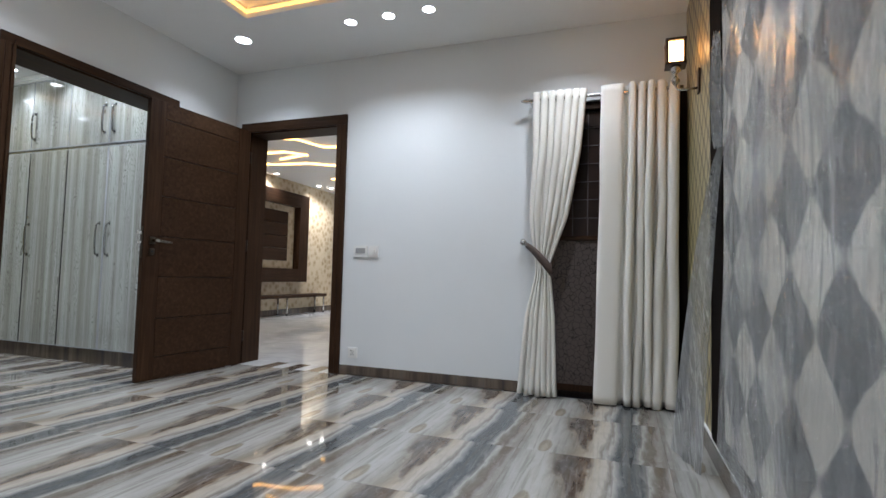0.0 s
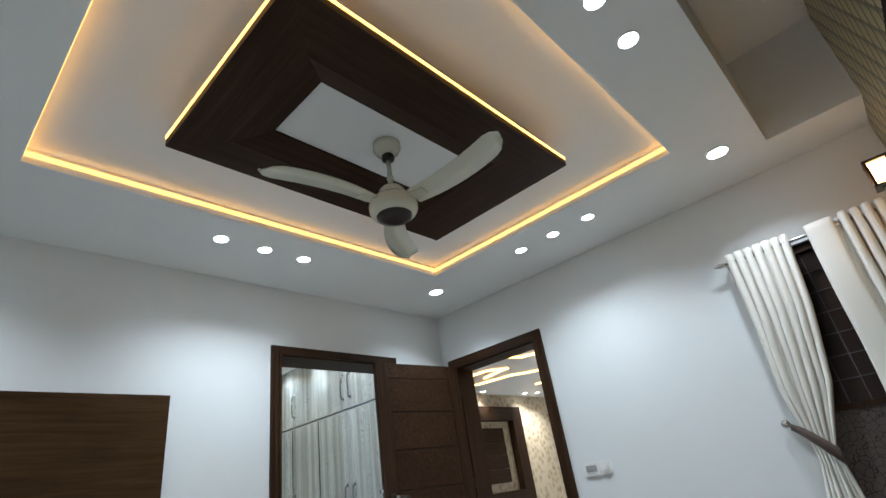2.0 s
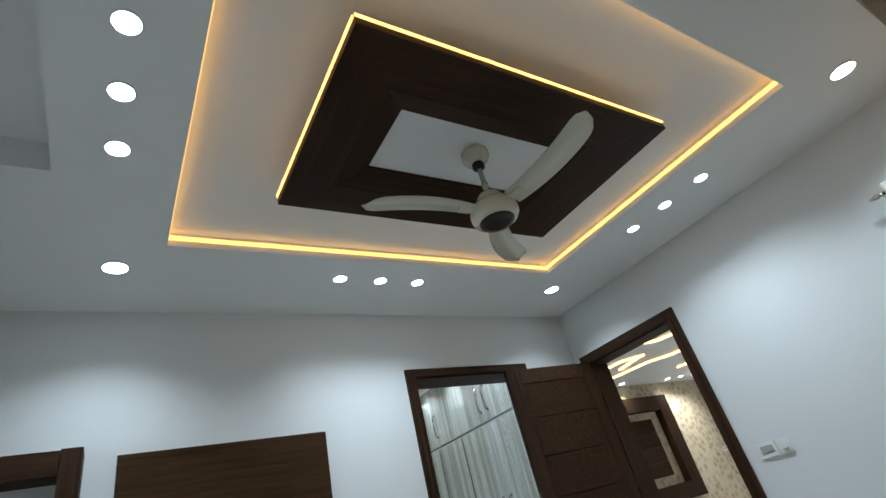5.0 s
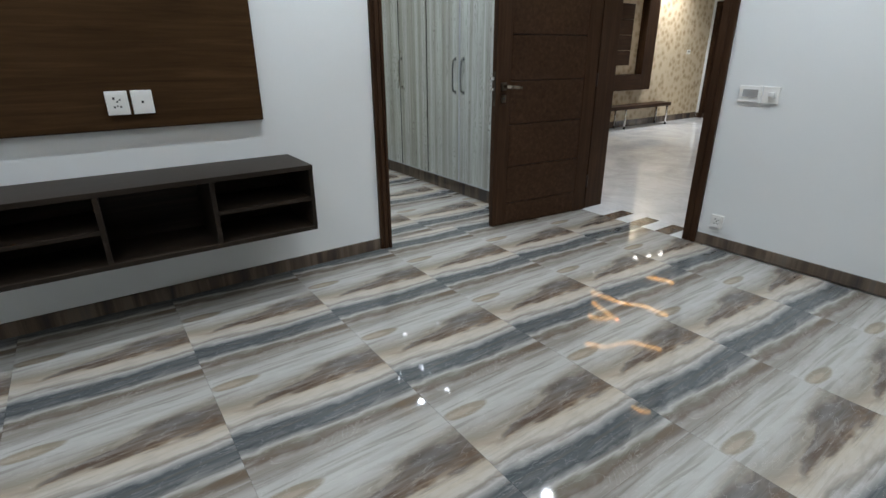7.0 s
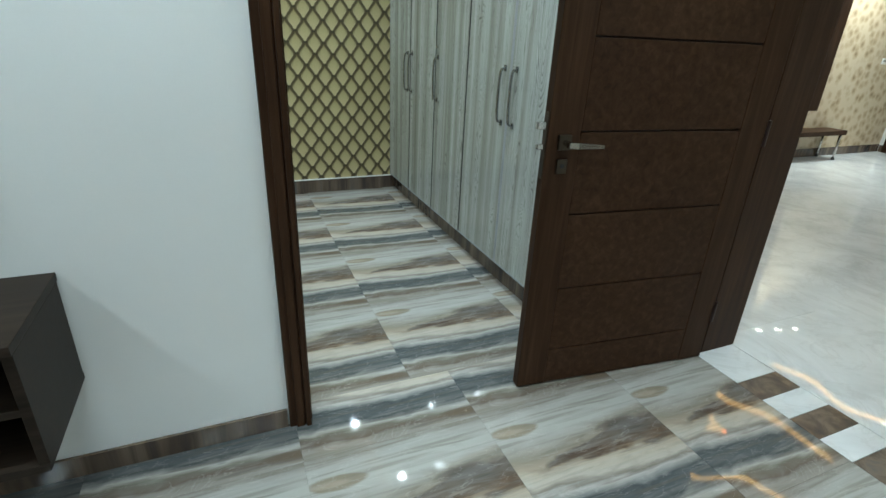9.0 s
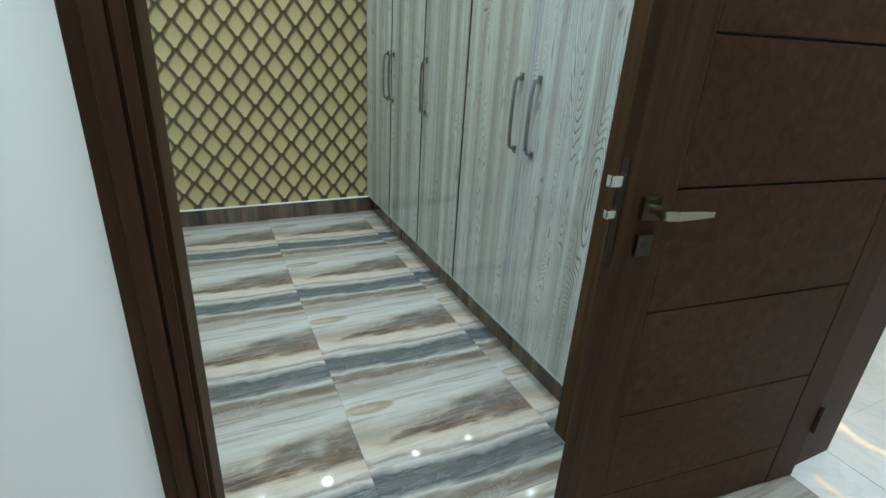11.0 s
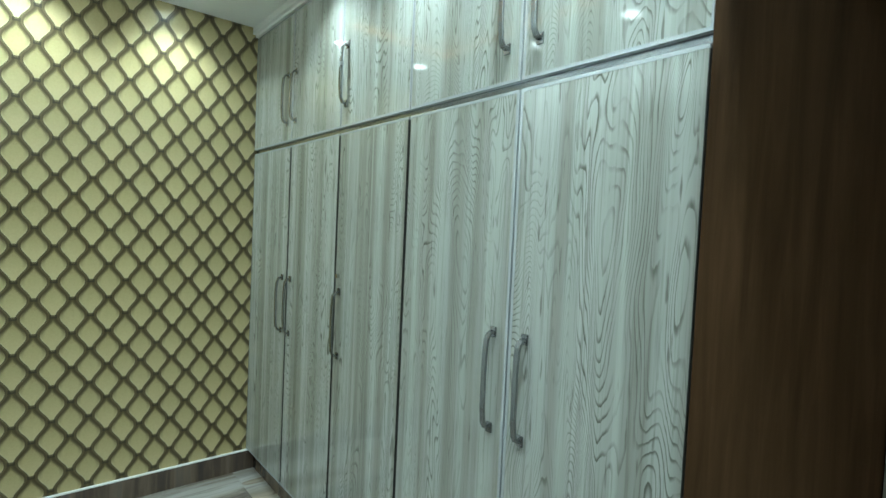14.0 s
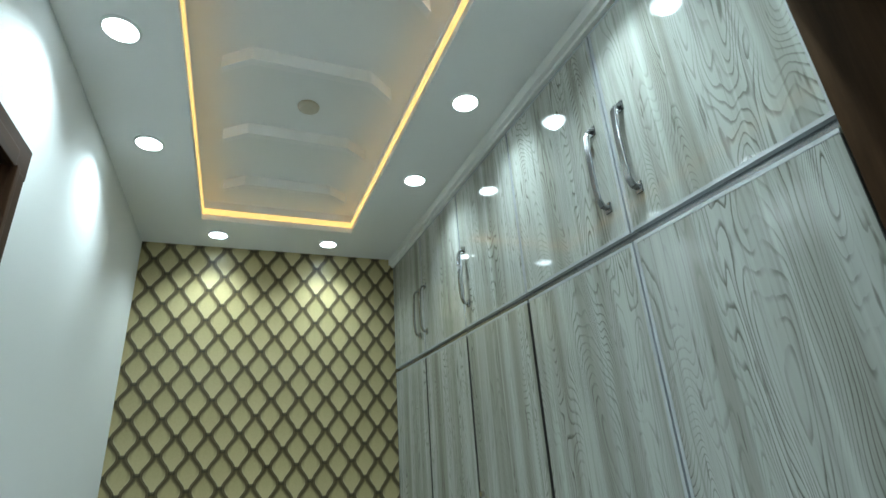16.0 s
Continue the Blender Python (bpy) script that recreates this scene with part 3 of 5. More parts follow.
def ceiling_rib(x, zb=2.660, zt=2.7095):
    """A bracket-shaped gypsum rib: a straight middle with two swept ends."""
    bm = B()
    line = [(x - 0.072, -1.625), (x, -1.53), (x, -1.13), (x - 0.072, -1.035)]
    rows = [[bm.verts.new((px + d, py, z)) for d, z in ((-0.015, zb), (0.015, zb), (0.015, zt), (-0.015, zt))] for px, py in line]
    for a, b in zip(rows, rows[1:]):
        for k in range(4):
            bm.faces.new((a[k], a[(k + 1) % 4], b[(k + 1) % 4], b[k]))
    bm.faces.new(rows[0])
    bm.faces.new(rows[-1])
    part("rib", bm, M_RIB, dress_ceiling)


for k in range(4):
    ceiling_rib(-2.20 + 0.43 * k)
structure("ceiling_lounge", slab(B(), -2.85, 2.45, 0.22, 7.05, CEIL_L, CEIL_L + 0.1), M_CEIL, "white lounge ceiling with glowing curved coves", "ceiling")
structure("ceiling_back_room", slab(B(), -3.6, -0.75, 7.2, 8.6, CEIL_L, CEIL_L + 0.1), M_CEIL, "white ceiling of the room beyond", "ceiling")
structure("roof_slab", slab(B(), -3.1, 4.1, -5.0, 0.3, 3.42, 3.55), M_CEIL, "concrete slab over the rooms", "ceiling")


def led_loop(name, x0, x1, y0, y1, z, outward, label, lit=M_COVE, h=0.024):
    """A lit strip along the four sides of a rectangle."""
    t = 0.006
    lamp = thing(name, label, "led strip", ((x0 + x1) / 2, (y0 + y1) / 2, z))
    base = Vector(lamp.location)
    s = -1 if outward else 1
    for sx0, sx1, sy0, sy1 in ((min(x0, x0 + s * t), max(x0, x0 + s * t), y0, y1), (min(x1, x1 - s * t), max(x1, x1 - s * t), y0, y1),
                               (x0 + t, x1 - t, min(y0, y0 + s * t), max(y0, y0 + s * t)), (x0 + t, x1 - t, min(y1, y1 - s * t), max(y1, y1 - s * t))):
        bm = slab(B(), sx0 - base.x, sx1 - base.x, sy0 - base.y, sy1 - base.y, 0, h)
        part("strip", bm, lit, lamp)
    return lamp


led_loop("cove_light", 0.80, 2.84, -3.59, -0.818, CEIL + 0.037, False, "warm yellow led strip round the ceiling tray")
led_loop("cove_light", -2.505, -0.52, -1.723, -0.954, CEIL_D + 0.031, False, "warm yellow led strip round the dressing tray", M_COVE_DRESS, 0.030)

# ---- floors ----
slab_bm = slab(B(), -3.0, EAST, SOUTH, 0.0, -0.12, -0.012)
floor = structure("floor", slab_bm, M_GROUT, "floor of glossy onyx-print porcelain tiles", "floor")
slab_bm = slab(B(), -3.6, 2.45, 0.0, 8.6, -0.12, -0.012)
floor_lounge = structure("floor_lounge", slab_bm, M_MARBLE, "polished pale marble lounge floor", "floor")
TILE_MESHES = {}


def lay_tiles(parent, x0, x1, y0, y1, px, py, ox, oy, material):
    """Tiles on a grid of pitch px by py with a corner at ox, oy, cut off at the room's edges."""
    g = 0.0003
    for i in range(math.floor((x0 - ox) / px), math.ceil((x1 - ox) / px)):
        for j in range(math.floor((y0 - oy) / py), math.ceil((y1 - oy) / py)):
            cx, cy = ox + i * px, oy + j * py
            a0, a1 = max(x0, cx) - cx, min(x1, cx + px) - cx
            b0, b1 = max(y0, cy) - cy, min(y1, cy + py) - cy
            if a1 - a0 < 0.01 or b1 - b0 < 0.01:
                continue
            key = (material.name, round(a0, 3), round(a1, 3), round(b0, 3), round(b1, 3))
            if key not in TILE_MESHES:
                bm = slab(B(), a0 + g, a1 - g, b0 + g, b1 - g, -0.010, 0.0)
                top = [e for e in bm.edges if all(v.co.z > -0.001 for v in e.verts)]
                bmesh.ops.bevel(bm, geom=top, offset=0.0004, segments=1, affect="EDGES")
                TILE_MESHES[key] = mesh_of("tile", bm, material)
            ob = new("tile", TILE_MESHES[key])
            ob.parent = parent
            ob.location = (cx, cy, 0)


lay_tiles(floor, -0.10, EAST, SOUTH, -0.03, 0.675, 0.66, 0.875, -1.86, M_TILE)
lay_tiles(floor, -2.87, -0.10, -2.036, -0.56, 0.68, 0.69, -1.45, -1.37, M_TILE)
# doorway threshold of marble with brown insets
thr = 0.14
for k in range(8):
    w = 0.27 if k == 0 else 0.118
    bm = slab(B(), 0, w - 0.002, 0, 0.246, -0.010, 0.0)
    ob = part("threshold_strip", bm, (M_MARBLE if k % 2 == 0 else M_SKIRT), floor_lounge)
    ob.location = (thr, -0.029, 0)
    thr += w
lay_tiles(floor_lounge, -2.85, 2.45, 0.22, 7.05, 0.8, 0.8, 0.1, 0.22, M_MARBLE)
lay_tiles(floor_lounge, -3.6, -0.75, 7.06, 8.6, 0.8, 0.8, 0.1, 0.22, M_MARBLE)


# ---- skirting ----
def skirting(runs, h, label, bead=False):
    for x0, x1, y0, y1 in runs:
        base = structure("baseboard", slab(B(), x0, x1, y0, y1, 0, h, 0.0015), M_SKIRT, label, "skirting")
        if bead:
            part("bead", slab(B(), x0, x1, y0, y1, h, h + 0.008), M_WHITE_TRIM, base, "white grout bead")


skirting([(1.185, 2.80, -0.012, -0.0005), (3.70, EAST - 0.012, -0.012, -0.0005), (0.0005, 0.012, SOUTH, -1.885), (0.0005, 0.012, -0.655, -0.012), (0.012, EAST - 0.012, SOUTH, SOUTH + 0.012)], 0.076, "glossy brown stone skirting tile")
skirting([(EAST - 0.012, EAST - 0.0005, SOUTH, -0.012)], 0.095, "brown skirting tile with a white bead on top", True)
skirting([(-2.8695, -2.858, -2.036, -0.56)], 0.112, "brown skirting tile with a white bead on top", True)
skirting([(-2.858, -1.29, -2.0355, -2.024), (-2.838, 2.45, 7.036, 7.0495)], 0.10, "grey stone skirting tile")
skirting([(-2.8495, -2.838, 0.22, 7.03)], 0.11, "grey stone skirting tile")


# ---- door frames ----
def door_frame(name, run, a0, a1, face, depth, top, trim, label, lining=M_WOOD_Z, sides=None):
    """A dark frame in a wall's hole: stepped face trim, reveals and head. a0, a1: outer edges along the wall; face: the room-side plane;
    depth: signed, through the wall."""
    fr = thing(name, label, "door frame", kind="structure")
    s = 1 if depth > 0 else -1
    def bar(p, q, d0, d1, z0, z1, wood):
        lo, hi = sorted((face + d0 * s, face + d1 * s))
        bm = slab(B(), p, q, lo, hi, z0, z1, 0.003) if run == "x" else slab(B(), lo, hi, p, q, z0, z1, 0.003)
        part("frame_board", bm, wood, fr)
    flat = M_WOOD_X if run == "x" else M_WOOD_Y
    near, far = sides or (trim, trim)
    for p, q, inner in ((a0, a0 + near, 1), (a1 - far, a1, -1)):
        bar(p, q, -0.018, 0.004, 0, top - trim, M_WOOD_Z)
        mid = (p + q) / 2
        if inner > 0:
            third = (q - p) / 3
            bar(p + third, q - third * 0.8, -0.027, -0.017, 0, top - trim, M_WOOD_Z)
            bar(q - third * 0.55, q + 0.004, -0.033, -0.017, 0, top - trim, M_WOOD_Z)
            bar(q - 0.012, q + 0.012, 0.004, abs(depth), 0, top - trim, lining)
        else:
            bar(p - 0.004, mid, -0.027, -0.016, 0, top - trim, M_WOOD_Z)
            bar(p - 0.012, p + 0.012, 0.004, abs(depth), 0, top - trim, lining)
    bar(a0, a1, -0.020, 0.004, top - trim, top, flat)
    bar(a0 + near, a1 - far, -0.028, -0.016, top - trim - 0.004, top - trim / 2, flat)
    bar(a0 + near, a1 - far, 0.004, abs(depth), top - trim - 0.012, top - trim + 0.012, flat)
    return fr


door_frame("door_1", "y", -1.880, -0.645, 0.0, -0.282, 2.175, 0.060, "dark-stained wooden door frame open to the dressing room", M_JAMB, (0.071, 0.021))
door_frame("door_2", "x", 0.085, 1.184, 0.0, 0.225, 2.168, 0.085, "dark-stained wooden door frame open to the lounge")
door_frame("door_3", "x", -2.79, -1.73, 7.05, 0.16, 2.16, 0.085, "dark wooden door frame in the far lounge wall")
door_frame("door_4", "x", -1.295, -0.29, -2.036, -0.16, 2.19, 0.085, "dark wooden door frame in the dressing room wall")


# ---- door leaves ----
M_LEVER = plain("satin nickel lever", (0.42, 0.38, 0.32), 0.24, 1.0, 0.05)
def door_leaf(name, label, width, m, lever=True):
    """A dark veneered leaf, hinge at x 0, free edge at x = width, front face at y = 0 and 40 mm thick behind it; m: its pose."""
    leaf = thing(name, label, "door")
    def board(x0, x1, y0, y1, c, d, bev=0.0):
        return slab(B(), x0, x1, -y1, -y0, c, d, bev)
    h, t, z0 = 2.085, 0.042, 0.008
    stile = 0.125
    part("stile", board(0.0, stile, 0, t, z0, h, 0.003), M_WOOD_Z, leaf)
    part("stile", board(width - stile, width, 0, t, z0, h, 0.003), M_WOOD_Z, leaf)
    joints = (0.172, 0.455, 0.763, 1.065, 1.368, 1.669, 1.955)
    edges = (z0 - 0.003,) + joints + (h + 0.003,)
    for k, (lo, hi) in enumerate(zip(edges, edges[1:])):
        part("rail" if k in (0, len(joints)) else "panel", board(stile + 0.0015, width - stile - 0.0015, 0.002, t - 0.002, lo + 0.003, hi - 0.003, 0.002), M_WOOD_X, leaf)
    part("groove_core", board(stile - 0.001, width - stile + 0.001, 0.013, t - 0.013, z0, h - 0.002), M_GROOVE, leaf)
    if lever:
        x = width - 0.062
        hd = part("door_handle", board(x - 0.024, x + 0.024, -0.011, 0.0, 1.005, 1.057, 0.002), M_BRONZE, leaf, "square bronze rose with a lever handle")
        bm = B()
        tube(bm, [(x, 0.008, 1.031), (x, 0.046, 1.031)], 0.010)
        slab(bm, x - 0.012, x + 0.012, 0.040, 0.060, 1.021, 1.041, 0.003)
        rows = []
        for f, y, half, thick in ((0.0, 0.055, 0.010, 0.005), (0.03, 0.056, 0.010, 0.005), (0.075, 0.050, 0.009, 0.004), (0.115, 0.045, 0.0075, 0.003), (0.140, 0.043, 0.006, 0.0025)):
            zc = 1.031 - 0.07 * f
            rows.append([bm.verts.new((x + 0.006 - f, y + a * thick, zc + c * half)) for a, c in ((-1, -1), (1, -1), (1, 1), (-1, 1))])
        for a, b in zip(rows, rows[1:]):
            for k in range(4):
                bm.faces.new((a[k], a[(k + 1) % 4], b[(k + 1) % 4], b[k]))
        bm.faces.new(rows[0])
        bm.faces.new(rows[-1])
        part("lever", bm, M_LEVER, hd, "satin nickel lever")
        lk = part("lock_plate", board(x - 0.020, x + 0.020, -0.010, 0.0, 0.922, 0.972, 0.002), M_BRONZE, leaf, "square bronze keyhole plate")
        part("keyhole", disc(B(), (x, 0.0105, 0.950), 0.008, 0.003, "y", 16), M_DARKHOLE, lk)
        part("face_plate", board(width, width + 0.002, 0.010, 0.032, 0.90, 1.13), M_BRONZE, leaf, "dark bronze lock face plate")
        part("latch", board(width + 0.002, width + 0.036, 0.013, 0.029, 1.072, 1.096, 0.002), M_CHROME, leaf, "polished latch bolt")
        part("dead_bolt", board(width + 0.002, width + 0.030, 0.014, 0.028, 1.004, 1.022, 0.002), M_CHROME, leaf, "polished dead bolt")
    for z in (0.25, 1.05, 1.85):
        part("hinge", disc(B(), (-0.004, 0.004, z), 0.007, 0.10, "z", 12), M_FANCAP, leaf)
    leaf.matrix_world = m
    return leaf


def leaf_pose(hinge, free):
    """Lays a leaf from its hinge towards its free edge, front face on the line between them."""
    d = Vector((free[0] - hinge[0], free[1] - hinge[1]))
    return Matrix.Translation((hinge[0], hinge[1], 0)) @ Matrix.Rotation(math.atan2(d.y, d.x), 4, "Z")


door_leaf("door_leaf", "dark-stained wooden door standing open, with grooved panels", 0.945, leaf_pose((0.206, -0.034), (0.110, -0.975)))
door_leaf("door_leaf", "dark wooden door standing ajar in the far lounge wall", 0.86, leaf_pose((-2.70, 7.14), (-1.93, 7.50)), False)
door_leaf("door_leaf", "closed dark wooden door in the dressing room", 0.835, leaf_pose((-1.21, -2.12), (-0.375, -2.12)), False)


# ---- wardrobe ----
def bar_handle(parent, x, y, z0, z1):
    """A bowed bar handle standing off a door, front towards -y."""
    h = part("handle", slab(B(), x - 0.011, x + 0.011, y - 0.006, y, z0 - 0.004, z0 + 0.026, 0.002), M_GUN, parent, "dark grey metal bow handle")
    part("handle_foot", slab(B(), x - 0.011, x + 0.011, y - 0.006, y, z1 - 0.026, z1 + 0.004, 0.002), M_GUN, h)
    bm, rows = B(), []
    line = [(-0.003, 0.010), (-0.020, 0.014), (-0.029, 0.030), (-0.033, 0.075), (-0.034, (z1 - z0) / 2)]
    line += [(d, z1 - z0 - c) for d, c in reversed(line[:-1])]
    for k, (d, c) in enumerate(line):
        a, b = line[max(k - 1, 0)], line[min(k + 1, len(line) - 1)]
        ty, tz = b[0] - a[0], b[1] - a[1]
        size = math.hypot(ty, tz)
        ny, nz = -tz / size * 0.004, ty / size * 0.004
        rows.append([bm.verts.new((x + sx * 0.0085, y + d + e * ny, z0 + c + e * nz)) for sx, e in ((-1, -1), (1, -1), (1, 1), (-1, 1))])
    for a, b in zip(rows, rows[1:]):
        for k in range(4):
            bm.faces.new((a[k], a[(k + 1) % 4], b[(k + 1) % 4], b[k]))
    bm.faces.new(rows[0])
    bm.faces.new(rows[-1])
    bmesh.ops.bevel(bm, geom=[e for e in bm.edges], offset=0.0012, segments=1, affect="EDGES")
    part("grip", bm, M_GUN, h)


FRONT = -0.606
DOORS = [(-2.868, -2.337, "r"), (-2.337, -1.823, "l"), (-1.823, -1.318, "l"), (-1.318, -0.807, "r"), (-0.807, -0.310, "l")]
UNITS = [((0, 1), "two-door"), ((2,), "one-door"), ((3, 4), "two-door")]


def wardrobe_unit(name, idx, z0, z1, hz0, hz1, words, lock):
    x0, x1 = DOORS[idx[0]][0], DOORS[idx[-1]][1]
    unit = thing(name, words, "wardrobe", group="fitted wardrobe wall")
    bm = B()
    slab(bm, x0 + 0.001, x0 + 0.018, FRONT + 0.022, -0.002, z0, z1)
    slab(bm, x1 - 0.018, x1 - 0.001, FRONT + 0.022, -0.002, z0, z1)
    slab(bm, x0 + 0.018, x1 - 0.018, FRONT + 0.022, -0.002, z0, z0 + 0.018)
    slab(bm, x0 + 0.018, x1 - 0.018, FRONT + 0.022, -0.002, z1 - 0.018, z1 - 0.001)
    part("carcass", bm, M_GROOVE, unit, "wardrobe carcass coloured near-black as shade in the door gaps")
    for i in idx:
        a, b, side = DOORS[i]
        g, er = (0.0125, 0.009) if i == 3 else (0.0075, 0.0012 if lock else 0.0045)
        gl, el = (0.0125, 0.009) if i == 4 else (0.0075, 0.0012 if lock else 0.0045)
        door = part("door", slab(B(), a + gl, b - g, FRONT, FRONT + 0.019, z0 + 0.0125, z1 - 0.0125, 0.0008), M_LAM, unit, "grey limed pine laminate door")
        # the thin strips carry the painted seam shade, the wide ones bare aluminium
        for ex0, ex1, edging in ((a + gl - el, a + gl, M_ALU if el > 0.003 else M_SEAM_SHADE), (b - g, b - g + er, M_ALU if er > 0.003 else M_SEAM_SHADE)):
            part("edge_strip", slab(B(), ex0, ex1, FRONT - 0.0006, FRONT + 0.018, z0 + 0.0125, z1 - 0.0125), edging, door)
        for ez0, ez1 in ((z0 + 0.0035, z0 + 0.0123), (z1 - 0.0123, z1 - 0.0035)):
            part("edge_strip", slab(B(), a + gl - el, b - g + er, FRONT - 0.0006, FRONT + 0.018, ez0, ez1), M_ALU, door)
        hx = a + 0.062 if side == "l" else b - 0.055
        if i == 1:
            hx = a + 0.046
        if i == 2:
            hx = a + 0.045
        bar_handle(door, hx, FRONT, hz0, hz1)
        if lock and i == 2:
            part("lock_barrel", disc(B(), (hx - 0.012, FRONT - 0.006, hz1 + 0.055), 0.010, 0.014, "y", 20), M_CHROME, door, "small chrome cam lock")
    return unit


for idx, kind in UNITS:
    wardrobe_unit("wardrobe", idx, 0.125, 1.880, 0.918, 1.215, "tall glossy grey limed-pine wardrobe, " + kind + ", closed", True)
    wardrobe_unit("loft_cabinet", idx, 1.897, 2.548, 1.985, 2.250, "glossy grey limed-pine loft cabinet, " + kind + ", above the wardrobe", False)
structure("wardrobe_rail", slab(B(), -2.868, -0.310, FRONT + 0.014, FRONT + 0.021, 1.8775, 1.9005, 0.001), M_GUN, "grey aluminium rail between wardrobes and loft cabinets", "trim")
structure("wardrobe_plinth", slab(B(), -2.868, -0.272, FRONT + 0.045, FRONT + 0.06, 0, 0.124), M_SKIRT, "recessed brown stone plinth under the wardrobes", "plinth")
structure("wardrobe_filler", slab(B(), -0.309, -0.272, FRONT + 0.004, FRONT + 0.022, 0.125, 2.548, 0.001), M_LAM, "grey limed pine filler panel beside the wardrobe", "panel")
structure("cornice", slab(slab(B(), -2.868, -0.272, FRONT - 0.030, -0.002, 2.562, 2.602, 0.002), -2.868, -0.272, FRONT - 0.012, -0.002, 2.549, 2.562), M_WHITE_TRIM, "white cornice board over the wardrobe", "trim")

# ---- bedroom: panel, console, shelf ----
tv_board = tagged(part("television_backboard", slab(B(), 0.0005, 0.030, -3.722, -2.566, 0.919, 1.776, 0.002), M_PANEL), "plain brown veneered wall panel for a television", "backboard")
for y0, y1, z0, z1 in ((-3.7245, -3.7225, 0.917, 1.778), (-2.5655, -2.5635, 0.917, 1.778), (-3.7225, -2.5655, 1.7765, 1.7785), (-3.7225, -2.5655, 0.9165, 0.9185)):
    part("edge_band", slab(B(), 0.0005, 0.029, y0, y1, z0, z1), M_WOOD_Y, tv_board)


def socket_plate(name, label, u0, u1, z0, z1, place, kind):
    """A white plate. place(u, d, z): along the wall, out of it, up."""
    def box(a, b, d0, d1, c, d, bev=0.0):
        p, q = place(a, d0), place(b, d1)
        return slab(B(), min(p[0], q[0]), max(p[0], q[0]), min(p[1], q[1]), max(p[1], q[1]), c, d, bev)
    plate = thing(name, label, "switch" if kind != "socket" else "socket")
    part("plate", box(u0, u1, 0.0005, 0.0098, z0, z1, 0.002), M_PLATE, plate)
    w, h = u1 - u0, z1 - z0
    if kind == "rockers":
        part("rocker_row", box(u0 + 0.022, u1 - 0.018, 0.010, 0.014, z0 + 0.032, z1 - 0.020, 0.001), M_PLATE_GREY, plate, "grey row of switch rockers")
    elif kind == "dimmer":
        part("knob", box(u0 + w * 0.42, u0 + w * 0.78, 0.010, 0.026, z0 + h * 0.35, z0 + h * 0.68, 0.003), M_PLATE, plate)
    elif kind == "socket":
        part("insert", box(u0 + w * 0.14, u1 - w * 0.14, 0.010, 0.012, z0 + h * 0.14, z1 - h * 0.14, 0.001), M_PLATE, plate)
        for fu, fz, r in ((0.36, 0.70, 0.05), (0.50, 0.56, 0.04), (0.34, 0.34, 0.04), (0.62, 0.34, 0.04), (0.62, 0.64, 0.04), (0.48, 0.38, 0.03)):
            part("pin_hole", box(u0 + w * (fu - r), u0 + w * (fu + r), 0.012, 0.0125, z0 + h * (fz - r), z0 + h * (fz + r)), M_DARKHOLE, plate)
        part("rocker", box(u1 - w * 0.30, u1 - w * 0.14, 0.012, 0.016, z1 - h * 0.42, z1 - h * 0.14, 0.001), M_PLATE, plate)
    else:
        part("insert", box(u0 + w * 0.16, u1 - w * 0.16, 0.010, 0.0115, z0 + h * 0.16, z1 - h * 0.16, 0.001), M_PLATE, plate)
        part("pin_hole", box(u0 + w * 0.44, u0 + w * 0.56, 0.0115, 0.0125, z0 + h * 0.46, z0 + h * 0.56), M_DARKHOLE, plate)
    return plate


def on_panel(u, d):
    return (0.030 + d, u)


def on_north(u, d):
    return (u, -d)


def on_lounge(u, d):
    return (-2.85 + d, u)


socket_plate("wall_socket", "white three-pin socket plate on the brown panel", -3.266, -3.176, 0.985, 1.092, on_panel, "socket")
socket_plate("aerial_socket", "white aerial socket plate on the brown panel", -3.162, -3.074, 0.985, 1.092, on_panel, "aerial")
socket_plate("light_switch", "white switch plate with a grey rocker row", 1.284, 1.412, 0.960, 1.055, on_north, "rockers")
socket_plate("fan_dimmer", "white fan dimmer plate beside the switches", 1.424, 1.512, 0.960, 1.055, on_north, "dimmer")
socket_plate("floor_socket", "white three-pin socket plate low on the wall", 1.264, 1.346, 0.135, 0.222, on_north, "socket")
socket_plate("light_switch", "white switch plate on beige wallpaper", 6.35, 6.47, 1.22, 1.30, on_lounge, "rockers")

con = thing("tv_console", "dark brown wall-hung television console with open shelves", "console", (0, -3.15, 0.36))
Y0, Y1 = -3.868, -2.445


def con_board(name, x0, x1, y0, y1, z0, z1, wood, bev=0.0015):
    part(name, slab(B(), x0, x1, y0 + 3.15, y1 + 3.15, z0 - 0.36, z1 - 0.36, bev), wood, con)


con_board("top", 0.001, 0.378, Y0, Y1, 0.688, 0.712, M_CONSOLE, 0.002)
con_board("bottom", 0.001, 0.374, Y0 + 0.002, Y1 - 0.002, 0.360, 0.382, M_CONSOLE)
con_board("back", 0.001, 0.012, Y0 + 0.02, Y1 - 0.02, 0.382, 0.688, M_CONSOLE)
for y in (Y0 + 0.011, -3.401, -2.940, Y1 - 0.011):
    con_board("divider", 0.012, 0.373, y - 0.011, y + 0.011, 0.382, 0.688, M_CONSOLE)
con_board("shelf", 0.012, 0.366, Y0 + 0.022, -3.412, 0.522, 0.542, M_CONSOLE)
con_board("shelf", 0.012, 0.366, -2.929, Y1 - 0.022, 0.522, 0.542, M_CONSOLE)

rack = thing("shelf_niche", "open dark wooden wall shelf with thick boards", "shelf", (0, -4.2, 0.33))


